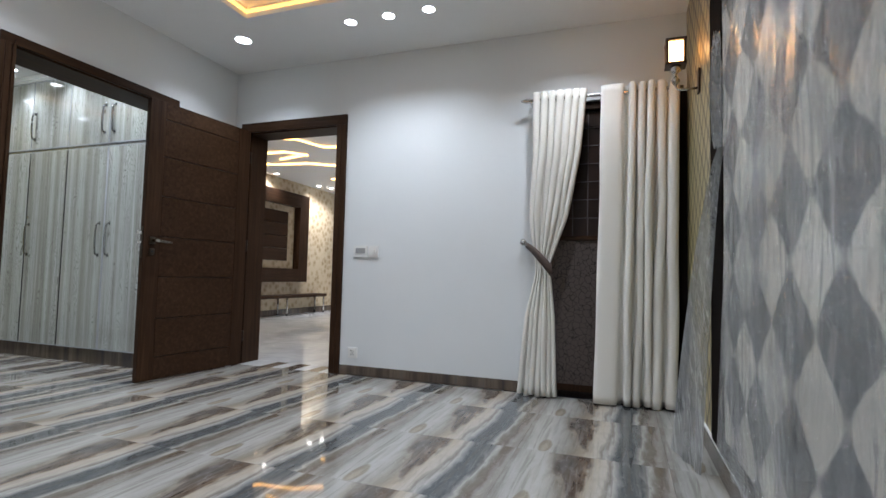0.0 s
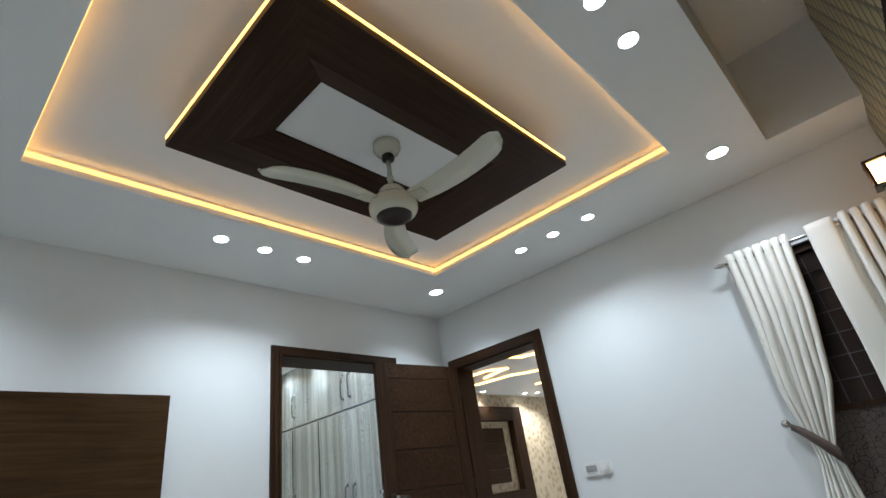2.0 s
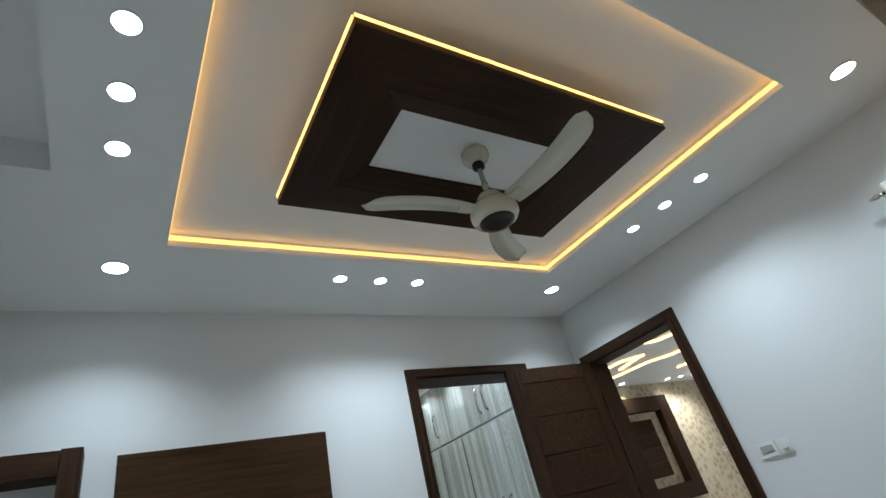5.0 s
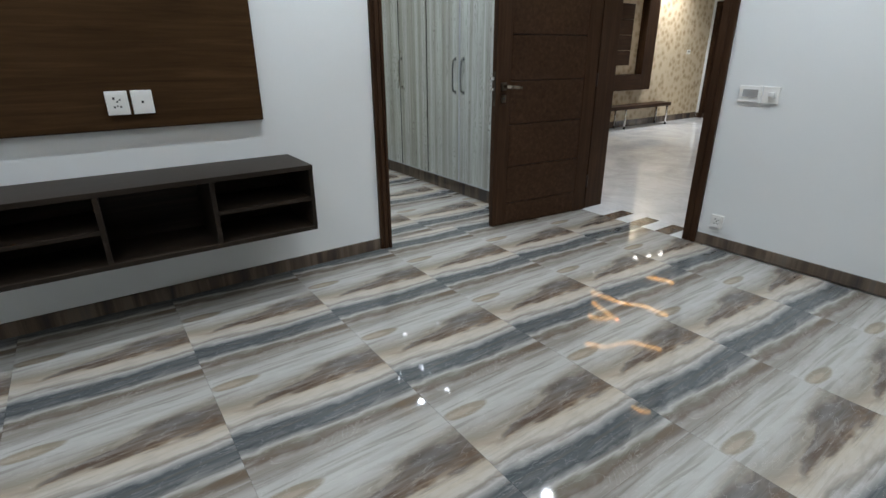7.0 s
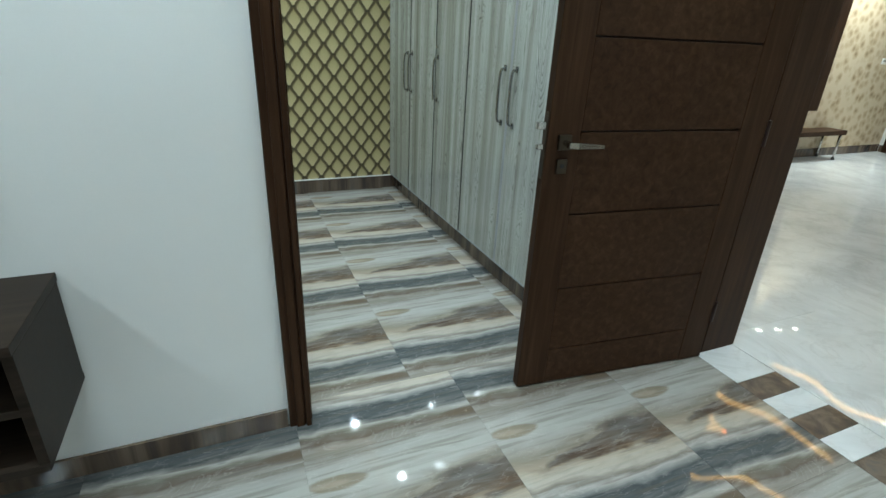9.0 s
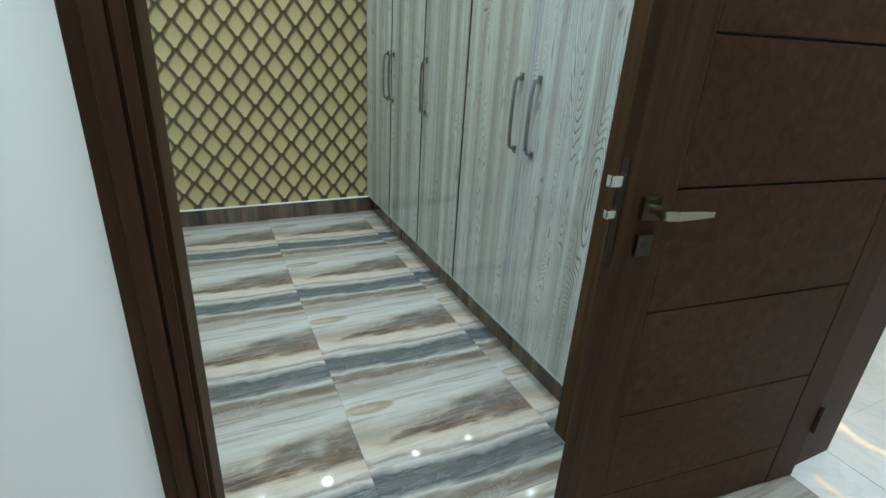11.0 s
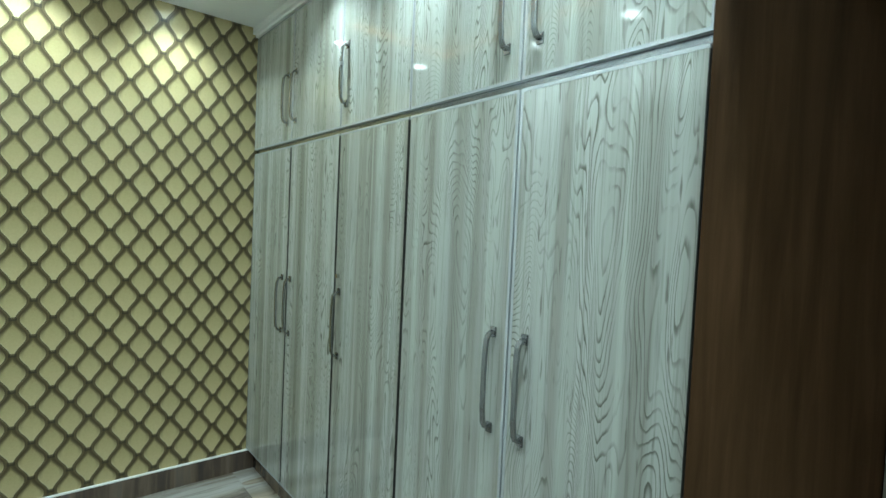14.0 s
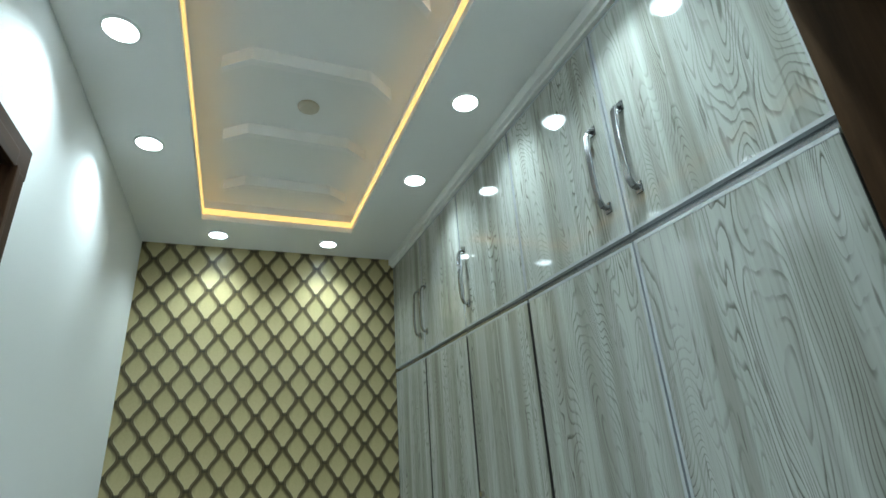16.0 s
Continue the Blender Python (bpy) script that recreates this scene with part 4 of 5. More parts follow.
def rack_board(name, x0, x1, y0, y1, z0, z1, wood):
    part(name, slab(B(), x0, x1, y0 + 4.2, y1 + 4.2, z0 - 0.33, z1 - 0.33, 0.003), wood, rack)


rack_board("side", 0.001, 0.205, -3.965, -3.872, 0.335, 1.800, M_WOOD_Z)
rack_board("side", 0.001, 0.205, -4.60, -4.507, 0.335, 1.800, M_WOOD_Z)
for z0, z1 in ((0.340, 0.445), (0.815, 0.890), (1.235, 1.335), (1.675, 1.795)):
    rack_board("shelf", 0.001, 0.198, -4.505, -3.967, z0, z1, M_WOOD_Y)


# ---- ceiling fittings ----
def wood_ring():
    """Dark wooden frame under the tray, its inner border sloping up to the white centre."""
    ring = thing("ceiling_panel", "dark wooden ceiling frame hung in the tray round a white centre", "ceiling panel", (1.912, -2.292, 2.79))
    def ob(name, bm, material, label=""):
        bmesh.ops.translate(bm, verts=bm.verts, vec=(-1.912, 2.292, -2.79))
        return part(name, bm, material, ring, label)
    xo, xi, xw = (1.39, 2.435), (1.585, 2.205), (1.70, 2.085)
    yo, yi, yw = (-3.165, -1.42), (-2.945, -1.78), (-2.808, -1.92)
    for k in range(4):
        bm = B()
        def ringpts(x, y, z):
            c = [(x[0], y[0], z), (x[1], y[0], z), (x[1], y[1], z), (x[0], y[1], z)]
            return c[k], c[(k + 1) % 4]
        loops = [ringpts(xo, yo, 2.600), ringpts(xo, yo, 2.552), ringpts(xi, yi, 2.552), ringpts(xw, yw, 2.606), ringpts(xw, yw, 2.617), ringpts(xo, yo, 2.600)]
        vs = [[bm.verts.new(p) for p in l] for l in loops[:5]]
        for a, b in zip(vs, vs[1:] + vs[:1]):
            bm.faces.new((a[0], a[1], b[1], b[0]))
        bm.faces.new([v[0] for v in vs])
        bm.faces.new([v[1] for v in reversed(vs)])
        ob("board", bm, M_WOOD_X if k % 2 == 0 else M_WOOD_Y)
    ob("centre_panel", slab(B(), 1.66, 2.125, -2.85, -1.88, 2.618, 2.630), M_CEIL, "white centre board")
    ob("support", slab(B(), 1.55, 2.275, -3.0, -1.59, 2.631, TRAY - 0.001), M_CEIL)
    return ring


wood_ring()
led_loop("cove_light", 1.3905, 2.4345, -3.1645, -1.4205, 2.590, True, "warm yellow led strip behind the wooden ceiling frame", M_COVE_RING, 0.014)


def downlight(x, y, z, r, lens, label, group, watts, colour=COOL):
    """A flush round downlight: white rim and lit lens."""
    d = thing("downlight", label, "downlight", (x, y, z), group)
    bm = lathe(B(), [(r * 1.16, 0.0), (r * 1.16, -0.004), (r * 1.05, -0.008), (r, -0.007), (r, 0.0)], (0, 0, 0), 28)
    part("rim", bm, M_WHITE_TRIM, d)
    part("lens", disc(B(), (0, 0, -0.0055), r * 0.985, 0.003, sides=28), lens, d, "lit white lens")
    beam = bpy.data.lights.new("beam", "SPOT")
    beam.energy, beam.color, beam.spot_size, beam.spot_blend, beam.shadow_soft_size = watts, colour, radians(126), 1.0, r * 0.6
    bulb = new("bulb", beam)
    bulb.parent, bulb.location = d, (0, 0, -0.012)
    return d


big = downlight(0.545, -0.558, CEIL, 0.060, M_DOWN, "round lit downlight in a ceiling corner", "bedroom downlights", DOWN * 1.9)
for x, y in ((3.04, -0.558), (0.545, -3.816), (3.06, -3.83)):
    copy_thing(big, pose(x, y, CEIL))
small = downlight(1.511, -0.556, CEIL, 0.043, M_DOWN, "small round lit downlight, one of three in a row", "bedroom downlights", DOWN)
for x, y in ((1.815, -0.556), (2.119, -0.556), (0.552, -1.932), (0.552, -2.233), (0.552, -2.533), (1.505, -3.833), (1.815, -3.83), (2.117, -3.825), (3.063, -1.886), (3.063, -2.192), (3.063, -2.498)):
    copy_thing(small, pose(x, y, CEIL))
dd = downlight(-2.684, -1.648, CEIL_D, 0.045, M_DOWN, "round lit downlight in the dressing room ceiling", "dressing downlights", DOWN * 0.95)
for x, y in ((-2.684, -1.054), (-1.84, -1.879), (-1.25, -1.879), (-0.66, -1.879), (-1.842, -0.797), (-1.26, -0.797), (-0.67, -0.797), (-0.34, -1.05), (-0.34, -1.65)):
    copy_thing(dd, pose(x, y, CEIL_D))
lg = downlight(-2.655, 3.95, CEIL_L, 0.046, M_DOWN_L, "round lit downlight in the lounge ceiling", "lounge downlights", DOWN * 2.0, (0.95, 0.96, 1.0))
for x, y in ((-2.60, 5.25), (-2.50, 5.55), (-2.42, 5.85), (-1.0, 1.2), (1.3, 1.2), (1.3, 4.2), (-0.6, 4.8), (1.3, 6.3), (-1.0, 6.4), (-2.2, 7.9)):
    copy_thing(lg, pose(x, y, CEIL_L))

hook = tagged(part("ceiling_rose", lathe(B(), [(0.042, 0.0), (0.040, -0.008), (0.02, -0.012)], (-1.586, -1.316, 2.7095), 24), plain("beige cap", (0.5, 0.45, 0.36), 0.5), smooth=True), "small round beige cap on the dressing ceiling", "ceiling rose")


def wave_light(points, label):
    """A glowing curved cove in the lounge ceiling: a raised fascia with a lit edge."""
    w = thing("wave_light", label, "cove light", (points[0][0], points[0][1], CEIL_L))
    pts = []
    for i in range(len(points) - 1):
        for k in range(8):
            f = k / 8
            s = f * f * (3 - 2 * f)
            pts.append((points[i][0] * (1 - f) + points[i + 1][0] * f - points[0][0], points[i][1] * (1 - s) + points[i + 1][1] * s - points[0][1]))
    for nm, lo, hi, off, mat_ in (("fascia", -0.030, -0.001, 0.030, M_CEIL), ("strip", -0.026, -0.004, 0.0, M_COVE_LOUNGE)):
        bm = B()
        rows = [[bm.verts.new((x, y + off + d, z)) for d, z in ((0, lo), (0.028, lo), (0.028, hi), (0, hi))] for x, y in pts]
        for a, b in zip(rows, rows[1:]):
            for k in range(4):
                bm.faces.new((a[k], a[(k + 1) % 4], b[(k + 1) % 4], b[k]))
        bm.faces.new(rows[0])
        bm.faces.new(list(reversed(rows[-1])))
        part(nm, bm, mat_, w)
    return w


wave_light([(-1.75, 2.55), (-1.45, 2.55), (-1.20, 2.80), (-1.9, 2.95)], "warm glowing curved cove in the lounge ceiling")
wave_light([(-1.2, 1.75), (-0.85, 1.95), (-0.65, 2.45), (-0.2, 2.60), (0.6, 2.5)], "warm glowing curved cove in the lounge ceiling")
wave_light([(-2.5, 3.05), (-2.1, 3.25), (-1.6, 3.30), (-1.15, 3.55), (-0.4, 3.55)], "warm glowing curved cove in the lounge ceiling")
wave_light([(-1.9, 4.6), (-1.5, 4.75), (-1.0, 4.6), (-0.4, 4.9)], "warm glowing curved cove in the lounge ceiling")
wave_light([(0.2, 1.2), (0.8, 1.5), (1.4, 1.4), (2.0, 1.7)], "warm glowing curved cove in the lounge ceiling")


# ---- ceiling fan ----
def ceiling_fan(cx, cy, top):
    fan = thing("ceiling_fan", "cream enamelled ceiling fan with three curved blades", "ceiling fan", (cx, cy, top))
    part("canopy", lathe(B(), [(0.062, 0.0), (0.070, -0.006), (0.070, -0.034), (0.058, -0.056), (0.036, -0.070), (0.028, -0.074)], (0, 0, 0)), M_FAN, fan, smooth=True)
    part("collar", lathe(B(), [(0.028, -0.072), (0.031, -0.076), (0.031, -0.100), (0.020, -0.110)], (0, 0, 0), 24), M_BLACK, fan, "black rubber collar", True)
    part("down_rod", lathe(B(), [(0.012, -0.10), (0.012, -0.200), (0.017, -0.202), (0.017, -0.222), (0.012, -0.224), (0.012, -0.265)], (0, 0, 0), 16), M_FAN, fan, smooth=True)
    motor = part("motor", lathe(B(), [(0.016, -0.255), (0.030, -0.262), (0.050, -0.272), (0.064, -0.290), (0.068, -0.318), (0.074, -0.328), (0.098, -0.336), (0.113, -0.352), (0.118, -0.376), (0.115, -0.402), (0.104, -0.420), (0.088, -0.428)], (0, 0, 0), 44), M_FAN, fan, "glossy cream motor housing", True)
    part("cap", lathe(B(), [(0.086, -0.425), (0.082, -0.436), (0.055, -0.440)], (0, 0, 0), 40), M_FANCAP, motor, "dark brown bottom cap", True)
    for ang in (266, 11, 136):
        bm = B()
        rows = []
        n = 16
        for i in range(n + 1):
            f = i / n
            r = 0.120 + 0.505 * f
            sweep = 0.055 * f - 0.13 * f * f
            half = 0.048 + 0.018 * math.sin(min(1, f * 1.3) * math.pi / 2)
            if f > 0.84:
                half *= math.sqrt(max(0.03, 1 - ((f - 0.84) / 0.165) ** 2))
            tip = 0.026 * f
            rows.append([bm.verts.new((r, sweep + s * half, -0.368 + tip - s * 0.012 + d)) for s, d in ((-1, 0), (0, 0.005), (1, 0), (1, -0.004), (0, 0.001), (-1, -0.004))])
        for a, b in zip(rows, rows[1:]):
            for k in range(6):
                bm.faces.new((a[k], a[(k + 1) % 6], b[(k + 1) % 6], b[k]))
        bm.faces.new(rows[0])
        bm.faces.new(list(reversed(rows[-1])))
        bmesh.ops.rotate(bm, verts=bm.verts, cent=(0, 0, 0), matrix=Matrix.Rotation(radians(ang), 3, "Z"))
        blade = part("blade", bm, M_FAN, fan, smooth=True)
        bm = slab(B(), 0.075, 0.185, -0.030, 0.030, -0.372, -0.362, 0.003)
        bmesh.ops.rotate(bm, verts=bm.verts, cent=(0, 0, 0), matrix=Matrix.Rotation(radians(ang), 3, "Z"))
        part("bracket", bm, M_FAN, blade)
    return fan


ceiling_fan(1.922, -2.312, 2.618)

# ---- window, curtains ----
win = thing("window_1", "dark window door behind curtains with a crackle-pattern blind", "window", kind="structure")
for x0, x1, z0, z1 in ((2.80, 2.85, 0.03, 2.10), (3.65, 3.70, 0.03, 2.10), (2.85, 3.65, 2.05, 2.10), (2.85, 3.65, 0.03, 0.08), (2.85, 3.65, 1.10, 1.13)):
    part("window_frame", slab(B(), x0, x1, 0.03, 0.09, z0, z1, 0.002), M_WOOD_Z, win)
part("window_sill", slab(B(), 2.80, 3.70, -0.012, 0.03, 0.0005, 0.035, 0.002), M_DARK_FRAME, win)
# near-black slab added for the shadowed gap between curtain and corner
part("window_casing", slab(B(), 3.702, EAST - 0.002, -0.035, -0.002, 0.0, 2.10, 0.003), M_DARK_FRAME, win)
part("pane", slab(B(), 2.85, 3.65, 0.072, 0.078, 1.13, 2.05), M_GLASS, win, "dark night glass")
M_BAR = plain("grey glazing bar", (0.13, 0.11, 0.11), 0.6, 0.0)
for z in (1.263, 1.396, 1.526, 1.657, 1.790, 1.92):
    part("glazing_bar", slab(B(), 2.85, 3.65, 0.062, 0.070, z - 0.0025, z + 0.0025), M_BAR, win)
for x in (2.93, 3.035, 3.14, 3.245, 3.35, 3.455, 3.56):
    part("glazing_bar", slab(B(), x - 0.0025, x + 0.0025, 0.064, 0.0715, 1.13, 2.05), M_BAR, win)
part("blind", slab(B(), 2.85, 3.65, 0.040, 0.046, 0.08, 1.10), M_BLIND, win, "crackle-patterned brown blind")

rod = thing("curtain_rod", "steel curtain rod with spear finials", "curtain rod", (2.70, -0.10, 2.10))
part("rod", tube(B(), [(0.03, 0, 0), (1.05, 0, 0)], 0.011, 14), M_CHROME, rod, smooth=True)
part("finial", lathe(B(), [(0.006, -0.055), (0.012, -0.035), (0.018, -0.015), (0.010, 0.0), (0.016, 0.008), (0.008, 0.02)], (0, 0, 0), 16), M_CHROME, rod, smooth=True).matrix_basis = pose(0.035, 0, 0, 0, 90, 0)
for x in (0.05, 0.98):
    part("bracket", slab(B(), x - 0.006, x + 0.006, -0.004, 0.0985, -0.02, -0.006, 0.002), M_CHROME, rod)


def curtain(name, label, outline, folds, depth, seed):
    """A hanging cloth in round folds. outline: rows of (z, left x, right x, y); folds: (middle, half width, squareness) across it."""
    rnd = random.Random(seed)
    line = []
    for c, w, sq in folds:
        reach = rnd.uniform(0.85, 1.15)
        for k in range(15):
            th = math.pi * k / 14
            s, co = math.sin(th), math.cos(th)
            line.append((c - w * math.copysign(abs(co) ** (0.8 if sq > 0.4 else 0.5), co), 0.7 - 1.7 * reach * max(s, 0.0) ** sq, c))
    rows_n = 46
    bm = B()
    zs = [o[0] for o in outline]
    grid = []
    for i in range(rows_n + 1):
        z = zs[0] + (zs[-1] - zs[0]) * i / rows_n
        k = next((j for j in range(len(zs) - 2) if z >= zs[j + 1]), len(zs) - 2)
        f = (z - zs[k]) / (zs[k + 1] - zs[k])
        s = f
        x0, x1, y = [outline[k][c] * (1 - s) + outline[k + 1][c] * s for c in (1, 2, 3)]
        span = x1 - x0
        d = depth * min(1.0, 0.35 + span * 1.6)
        row = []
        for u, v, c in line:
            drop = (zs[0] - z) / zs[0]
            sway = (0.010 * math.sin(z * 2.6 + c * 19 + seed) + 0.004 * math.sin(z * 7 + c * 31)) * min(1.0, drop * 3)
            row.append(bm.verts.new((x0 + span * u + sway * span * 1.2, y + d * v + 0.6 * sway, z + 0.008 * math.sin(c * 23) * (i == rows_n))))
        grid.append(row)
    for a, b in zip(grid, grid[1:]):
        for j in range(len(line) - 1):
            bm.faces.new((a[j], a[j + 1], b[j + 1], b[j]))
    ob = tagged(part(name, bm, M_CURTAIN, smooth=True), label, "curtain", "pair of curtains")
    ob.modifiers.new("thickness", "SOLIDIFY").thickness = 0.003
    return ob


cl = curtain("curtain", "ivory eyelet curtain gathered by a brown tieback", [(2.150, 2.765, 3.140, -0.10), (1.70, 2.765, 3.10, -0.10), (1.25, 2.745, 3.02, -0.095), (0.93, 2.79, 2.905, -0.085), (0.86, 2.795, 2.905, -0.085), (0.55, 2.73, 2.935, -0.10), (0.012, 2.685, 2.955, -0.115)],
             [(0.07, 0.07, 0.55), (0.22, 0.07, 0.55), (0.37, 0.068, 0.6), (0.52, 0.07, 0.55), (0.67, 0.07, 0.6), (0.81, 0.06, 0.6), (0.94, 0.06, 0.55)], 0.037, 3)
cr = curtain("curtain", "ivory eyelet curtain hanging straight to the floor", [(2.150, 3.235, 3.730, -0.10), (1.2, 3.215, 3.725, -0.105), (0.012, 3.205, 3.705, -0.125)],
             [(0.15, 0.15, 0.30), (0.41, 0.05, 0.55), (0.53, 0.05, 0.55), (0.645, 0.05, 0.6), (0.775, 0.06, 0.5), (0.93, 0.07, 0.5)], 0.044, 8)
for ob, xs in ((cl, (2.80, 2.86, 2.93, 2.99, 3.06, 3.11)), (cr, (3.255, 3.33, 3.41, 3.48, 3.56, 3.63))):
    for x in xs:
        bm = B()
        bmesh.ops.create_cone(bm, cap_ends=False, segments=20, radius1=0.026, radius2=0.026, depth=0.006, matrix=Matrix.Translation((x, -0.10, 2.10)) @ Matrix.Rotation(math.pi / 2, 4, "Y"))
        eye = part("eyelet", bm, M_CHROME, ob)
        eye.modifiers.new("thickness", "SOLIDIFY").thickness = 0.008
tie = thing("tieback", "brown patterned curtain tieback on a chrome wall knob", "tieback", (2.70, -0.02, 1.08))
part("knob", lathe(B(), [(0.004, -0.001), (0.008, 0.02), (0.022, 0.032), (0.024, 0.045), (0.012, 0.055)], (0, 0, 0), 24), M_CHROME, tie, "chrome knob", True).matrix_basis = pose(0, 0.018, 0, 90, 0, 0)
bm = B()
rows = []
for i in range(25):
    f = i / 24
    if f < 0.55:
        g = f / 0.55
        c = (0.02 + 0.20 * g, -0.055 - 0.075 * math.sin(g * math.pi * 0.62), -0.02 - 0.19 * g ** 1.3)
    else:
        g = (f - 0.55) / 0.45
        c = (0.22 + 0.02 * math.sin(g * math.pi) - 0.10 * g, -0.055 - 0.075 * math.sin(0.62 * math.pi) + 0.145 * g, -0.21 + 0.09 * g)
    h = 0.018 + 0.026 * math.sin(min(1, f * 1.5) * math.pi * 0.6)
    rows.append([bm.verts.new((c[0], c[1], c[2] + h)), bm.verts.new((c[0] + 0.004, c[1] - 0.010, c[2])), bm.verts.new((c[0], c[1], c[2] - h))])
for a, b in zip(rows, rows[1:]):
    for k in range(2):
        bm.faces.new((a[k], a[k + 1], b[k + 1], b[k]))
band = part("band", bm, M_TIE, tie, "brown floral band", True)
band.modifiers.new("thickness", "SOLIDIFY").thickness = 0.004

# ---- wall lantern ----
lan = thing("wall_lantern", "small square wall lantern with a lit frosted glass", "wall lamp", (EAST, -0.60, 1.95))
part("back_plate", slab(B(), -0.012, -0.0005, -0.030, 0.030, -0.075, 0.06, 0.003), M_FANCAP, lan)
part("arm", tube(B(), [(-0.01, 0, -0.045), (-0.06, 0, -0.050), (-0.11, 0, -0.045), (-0.125, 0, -0.025), (-0.125, 0, 0.075)], 0.007, 12), M_CHROME, lan, smooth=True)
part("cup", lathe(B(), [(0.009, -0.020), (0.020, -0.005), (0.024, 0.010), (0.012, 0.026), (0.010, 0.045), (0.030, 0.062), (0.022, 0.078), (0.034, 0.088)], (-0.125, 0, 0), 24), M_CHROME, lan, smooth=True)
shade = part("shade", slab(B(), -0.165, -0.085, -0.040, 0.040, 0.098, 0.222, 0.003), M_SCONCE, lan, "lit frosted glass")
for x, y in ((-0.170, -0.045), (-0.170, 0.045), (-0.080, -0.045), (-0.080, 0.045)):
    part("corner_post", slab(B(), x - 0.007, x + 0.007, y - 0.007, y + 0.007, 0.088, 0.232, 0.002), M_FANCAP, shade)
part("cage_base", slab(B(), -0.180, -0.070, -0.055, 0.055, 0.088, 0.098, 0.002), M_FANCAP, shade)
for x0, x1, y0, y1 in ((-0.180, -0.165, -0.055, 0.055), (-0.085, -0.070, -0.055, 0.055), (-0.165, -0.085, -0.055, -0.040), (-0.165, -0.085, 0.040, 0.055)):
    part("cage_rim", slab(B(), x0, x1, y0, y1, 0.2225, 0.236, 0.002), M_FANCAP, shade)

# ---- headboard with its wrapping ----
hb = thing("headboard", "tall headboard of grey and ivory lozenges in dark wood", "headboard", (EAST, -2.6, 0.0))
HY0, HY1, HT = -4.45, -1.33, -0.060
part("frame_post", slab(B(), HT, -0.0005, HY1 - 0.25 + 2.6, HY1 + 2.6, 0.19, 2.02, 0.004), M_DARK_FRAME, hb)
part("frame_post", slab(B(), HT, -0.0005, HY0 + 2.6, HY0 + 0.25 + 2.6, 0.19, 2.02, 0.004), M_DARK_FRAME, hb)
part("frame_rail", slab(B(), HT, -0.0005, HY0 + 0.25 + 2.6, HY1 - 0.25 + 2.6, 1.83, 2.02, 0.004), M_DARK_FRAME, hb)
part("frame_rail", slab(B(), HT, -0.0005, HY0 + 0.25 + 2.6, HY1 - 0.25 + 2.6, 0.19, 0.25, 0.004), M_DARK_FRAME, hb)
part("pad", slab(B(), HT + 0.004, -0.001, HY0 + 0.252 + 2.6, HY1 - 0.252 + 2.6, 0.252, 1.828, 0.012), M_HARL, hb, "upholstered lozenge pad")


def wrinkled_sheet(y0, y1, z0, z1, x, deep, seed, ny=90, nz=70):
    bm = B()
    grid = []
    for i in range(nz + 1):
        row = []
        for j in range(ny + 1):
            z = z0 + (z1 - z0) * i / nz
            y = y0 + (y1 + 0.10 * max(0.0, 1 - i / (0.45 * nz)) - 0.07 * min(1.0, i / (0.45 * nz)) - y0) * j / ny
            p = Vector((y * 3.2 + seed, z * 1.1, seed))
            w = noise.noise(p) * 0.55 + noise.noise(p * 3.1) * 0.30 + noise.noise(Vector((y * 26, z * 5, seed))) * 0.22
            edge = min(1.0, j / 6, (ny - j) / 6)
            row.append(bm.verts.new((x - deep * (0.5 + 0.5 * w) * (0.35 + 0.65 * edge), y + 0.014 * noise.noise(Vector((z * 7, seed, 2))), z + 0.02 * noise.noise(Vector((y * 9, seed, 5))) * (i in (0, nz)))))
        grid.append(row)
    for a, b in zip(grid, grid[1:]):
        for j in range(ny):
            bm.faces.new((a[j], a[j + 1], b[j + 1], b[j]))
    return bm


wrap = tagged(part("plastic_wrap", wrinkled_sheet(-4.22, -1.60, 0.21, 1.88, EAST - 0.062, 0.034, 4.0), M_FILM, smooth=True), "crumpled clear polythene wrapped over the headboard", "plastic wrap")
# film bunched up along the frame's edge
bunch = B()
grid = []
for i in range(61):
    z = 1.30 + 0.43 * i / 60
    row = []
    for k in range(17):
        th = 2 * math.pi * k / 16
        swell = (0.40 + 0.60 * math.sin(math.pi * (0.08 + 0.9 * i / 60))) * (1 + 0.45 * noise.noise(Vector((math.cos(th) * 1.5, math.sin(th) * 1.5, z * 22))) + 0.3 * noise.noise(Vector((math.cos(th) * 3, 5, z * 60))))
        row.append(bunch.verts.new((EAST - 0.086 + 0.022 * swell * math.cos(th), -1.655 + 0.045 * swell * math.sin(th) + 0.015 * math.sin(z * 9), z)))
    grid.append(row)
for a, b in zip(grid, grid[1:]):
    for k in range(16):
        bunch.faces.new((a[k], a[k + 1], b[k + 1], b[k]))
part("bunched_edge", bunch, M_BUNCH, wrap, "crinkled glossy film edge", True)
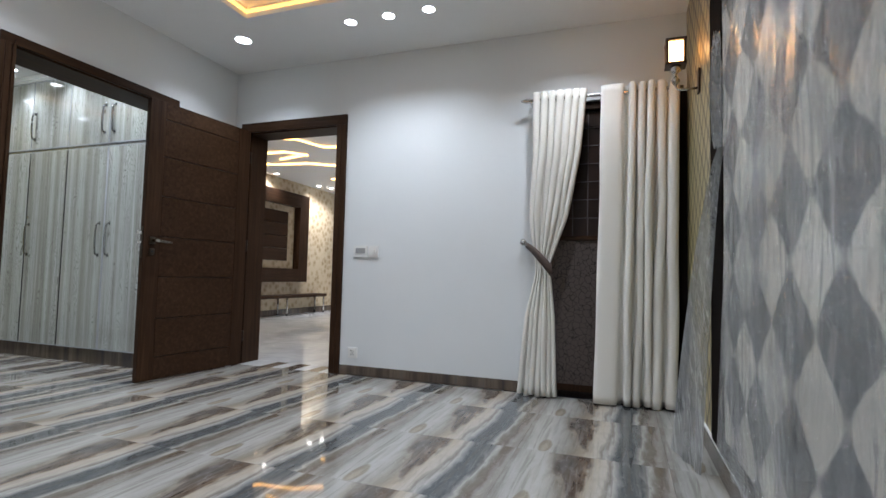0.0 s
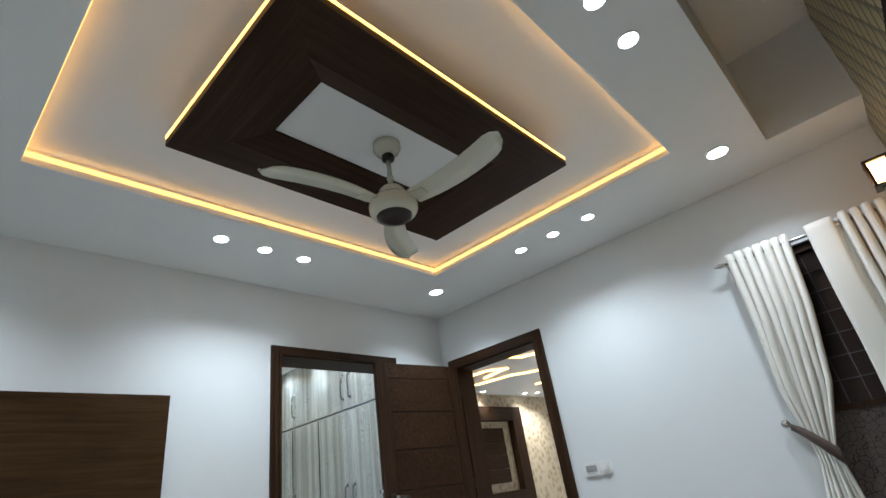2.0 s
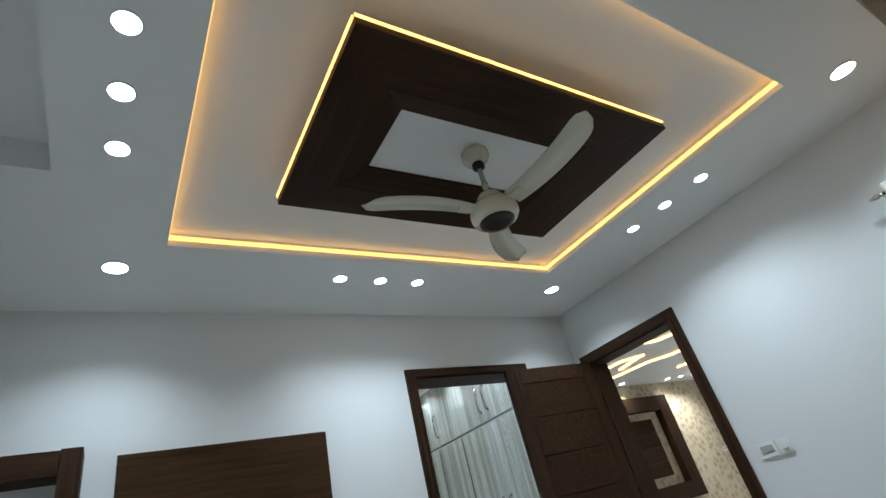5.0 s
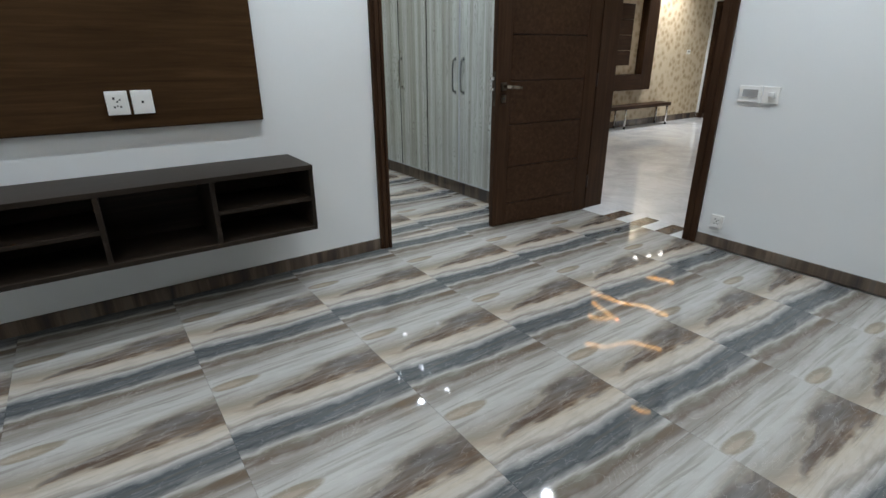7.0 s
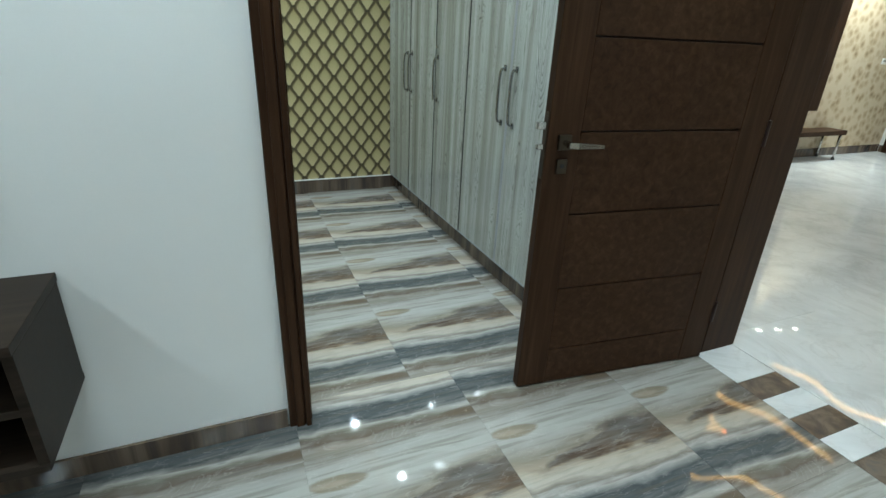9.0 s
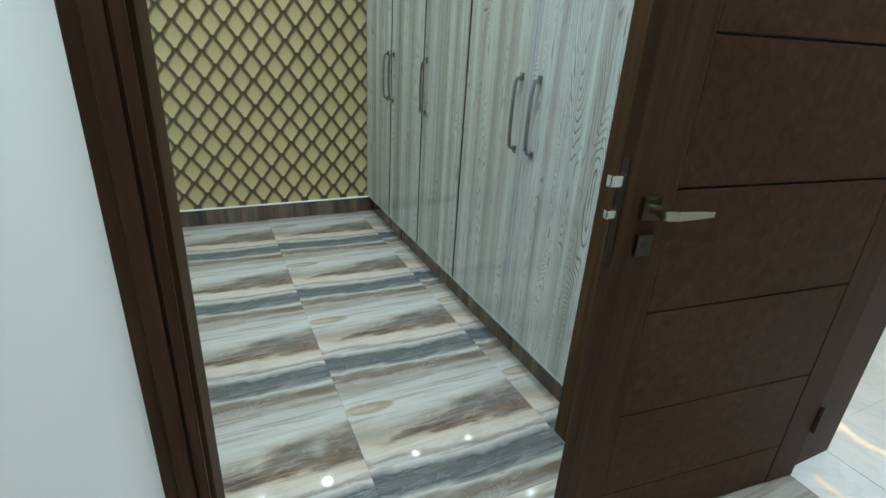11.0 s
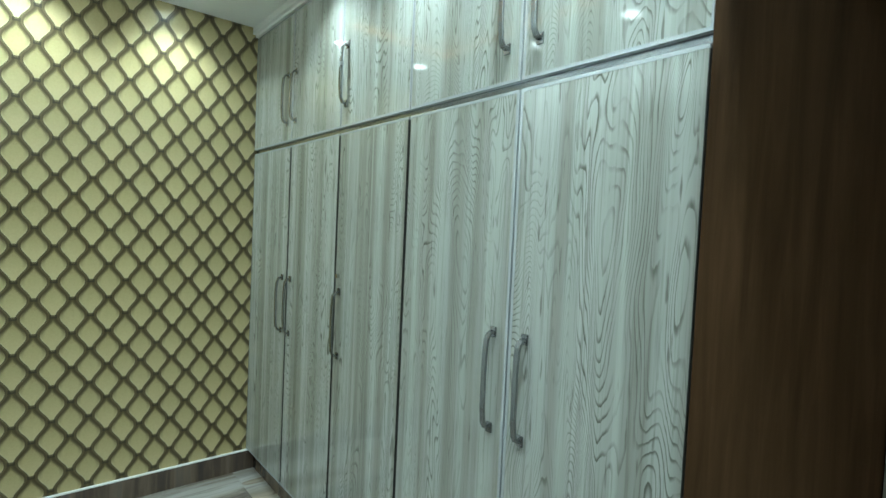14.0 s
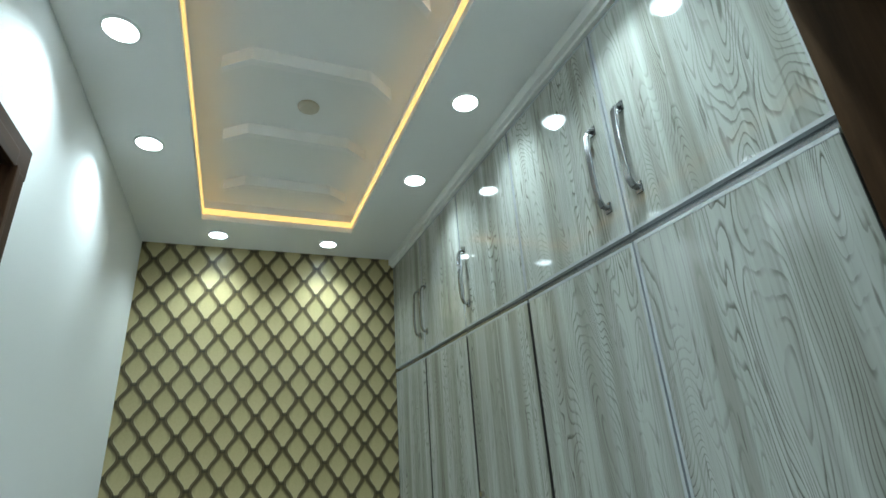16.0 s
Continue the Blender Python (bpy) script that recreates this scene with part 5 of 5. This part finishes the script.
# loose sheet falling from the frame to the floor
bm = B()
grid = []
for i in range(41):
    f = i / 40
    z = 1.30 * (1 - f) + 0.006 * f
    row = []
    for j in range(25):
        u = j / 24
        k = f ** 0.75
        y0, y1 = -1.68 * (1 - k) - 1.24 * k, -1.66 * (1 - k) - 0.90 * k
        x0, x1 = 3.708 * (1 - k) + 3.690 * k, 3.700 * (1 - k) + 3.600 * k
        y = y0 * (1 - u) + y1 * u + 0.012 * math.sin(u * 11 + f * 5) * f
        x = x0 * (1 - u) + x1 * u + 0.006 * math.sin(u * 17 + f * 3)
        row.append(bm.verts.new((x, y, z)))
    grid.append(row)
for a, b in zip(grid, grid[1:]):
    for j in range(24):
        bm.faces.new((a[j], a[j + 1], b[j + 1], b[j]))
tagged(part("plastic_flap", bm, M_FLAP, smooth=True), "loose hanging flap of polythene trailing on the floor", "plastic sheet")

# ---- lounge things ----
lp = thing("lounge_panel", "dark wooden framed television panel on beige wallpaper", "wall panel", (-2.85, 4.2, 0.63))


def lp_board(name, d0, d1, y0, y1, z0, z1, wood):
    part(name, slab(B(), d0, d1, y0 - 4.2, y1 - 4.2, z0 - 0.63, z1 - 0.63, 0.004), wood, lp)


LY0, LY1 = 2.95, 5.10
lp_board("frame_side", 0.0005, 0.14, LY1 - 0.30, LY1, 0.64, 2.39, M_WOOD_Z)
lp_board("frame_side", 0.0005, 0.14, LY0, LY0 + 0.30, 0.64, 2.39, M_WOOD_Z)
lp_board("frame_top", 0.0005, 0.14, LY0 + 0.30, LY1 - 0.30, 2.13, 2.388, M_WOOD_Y)
lp_board("frame_bottom", 0.0005, 0.14, LY0 + 0.30, LY1 - 0.30, 0.642, 0.90, M_WOOD_Y)
for k in range(4):
    lp_board("board", 0.0005, 0.05, LY0 + 0.55, LY1 - 0.56, 1.05 + k * 0.24, 1.05 + (k + 1) * 0.24 - 0.006, M_WOOD_Y)

bench = thing("bench", "long low dark wooden bench with chrome legs", "bench", (-2.70, 4.6, 0))
part("seat", slab(B(), -0.145, 0.12, -1.60, 1.06, 0.335, 0.395, 0.006), M_WOOD_Y, bench)
for y in (-1.45, -0.25, 0.98):
    for x in (-0.12, 0.095):
        leg = part("leg", disc(B(), (x, y, 0.180), 0.016, 0.31, sides=16), M_CHROME, bench, smooth=True)
        part("foot", disc(B(), (x, y, 0.0125), 0.020, 0.025, sides=16), M_BLACK, leg)
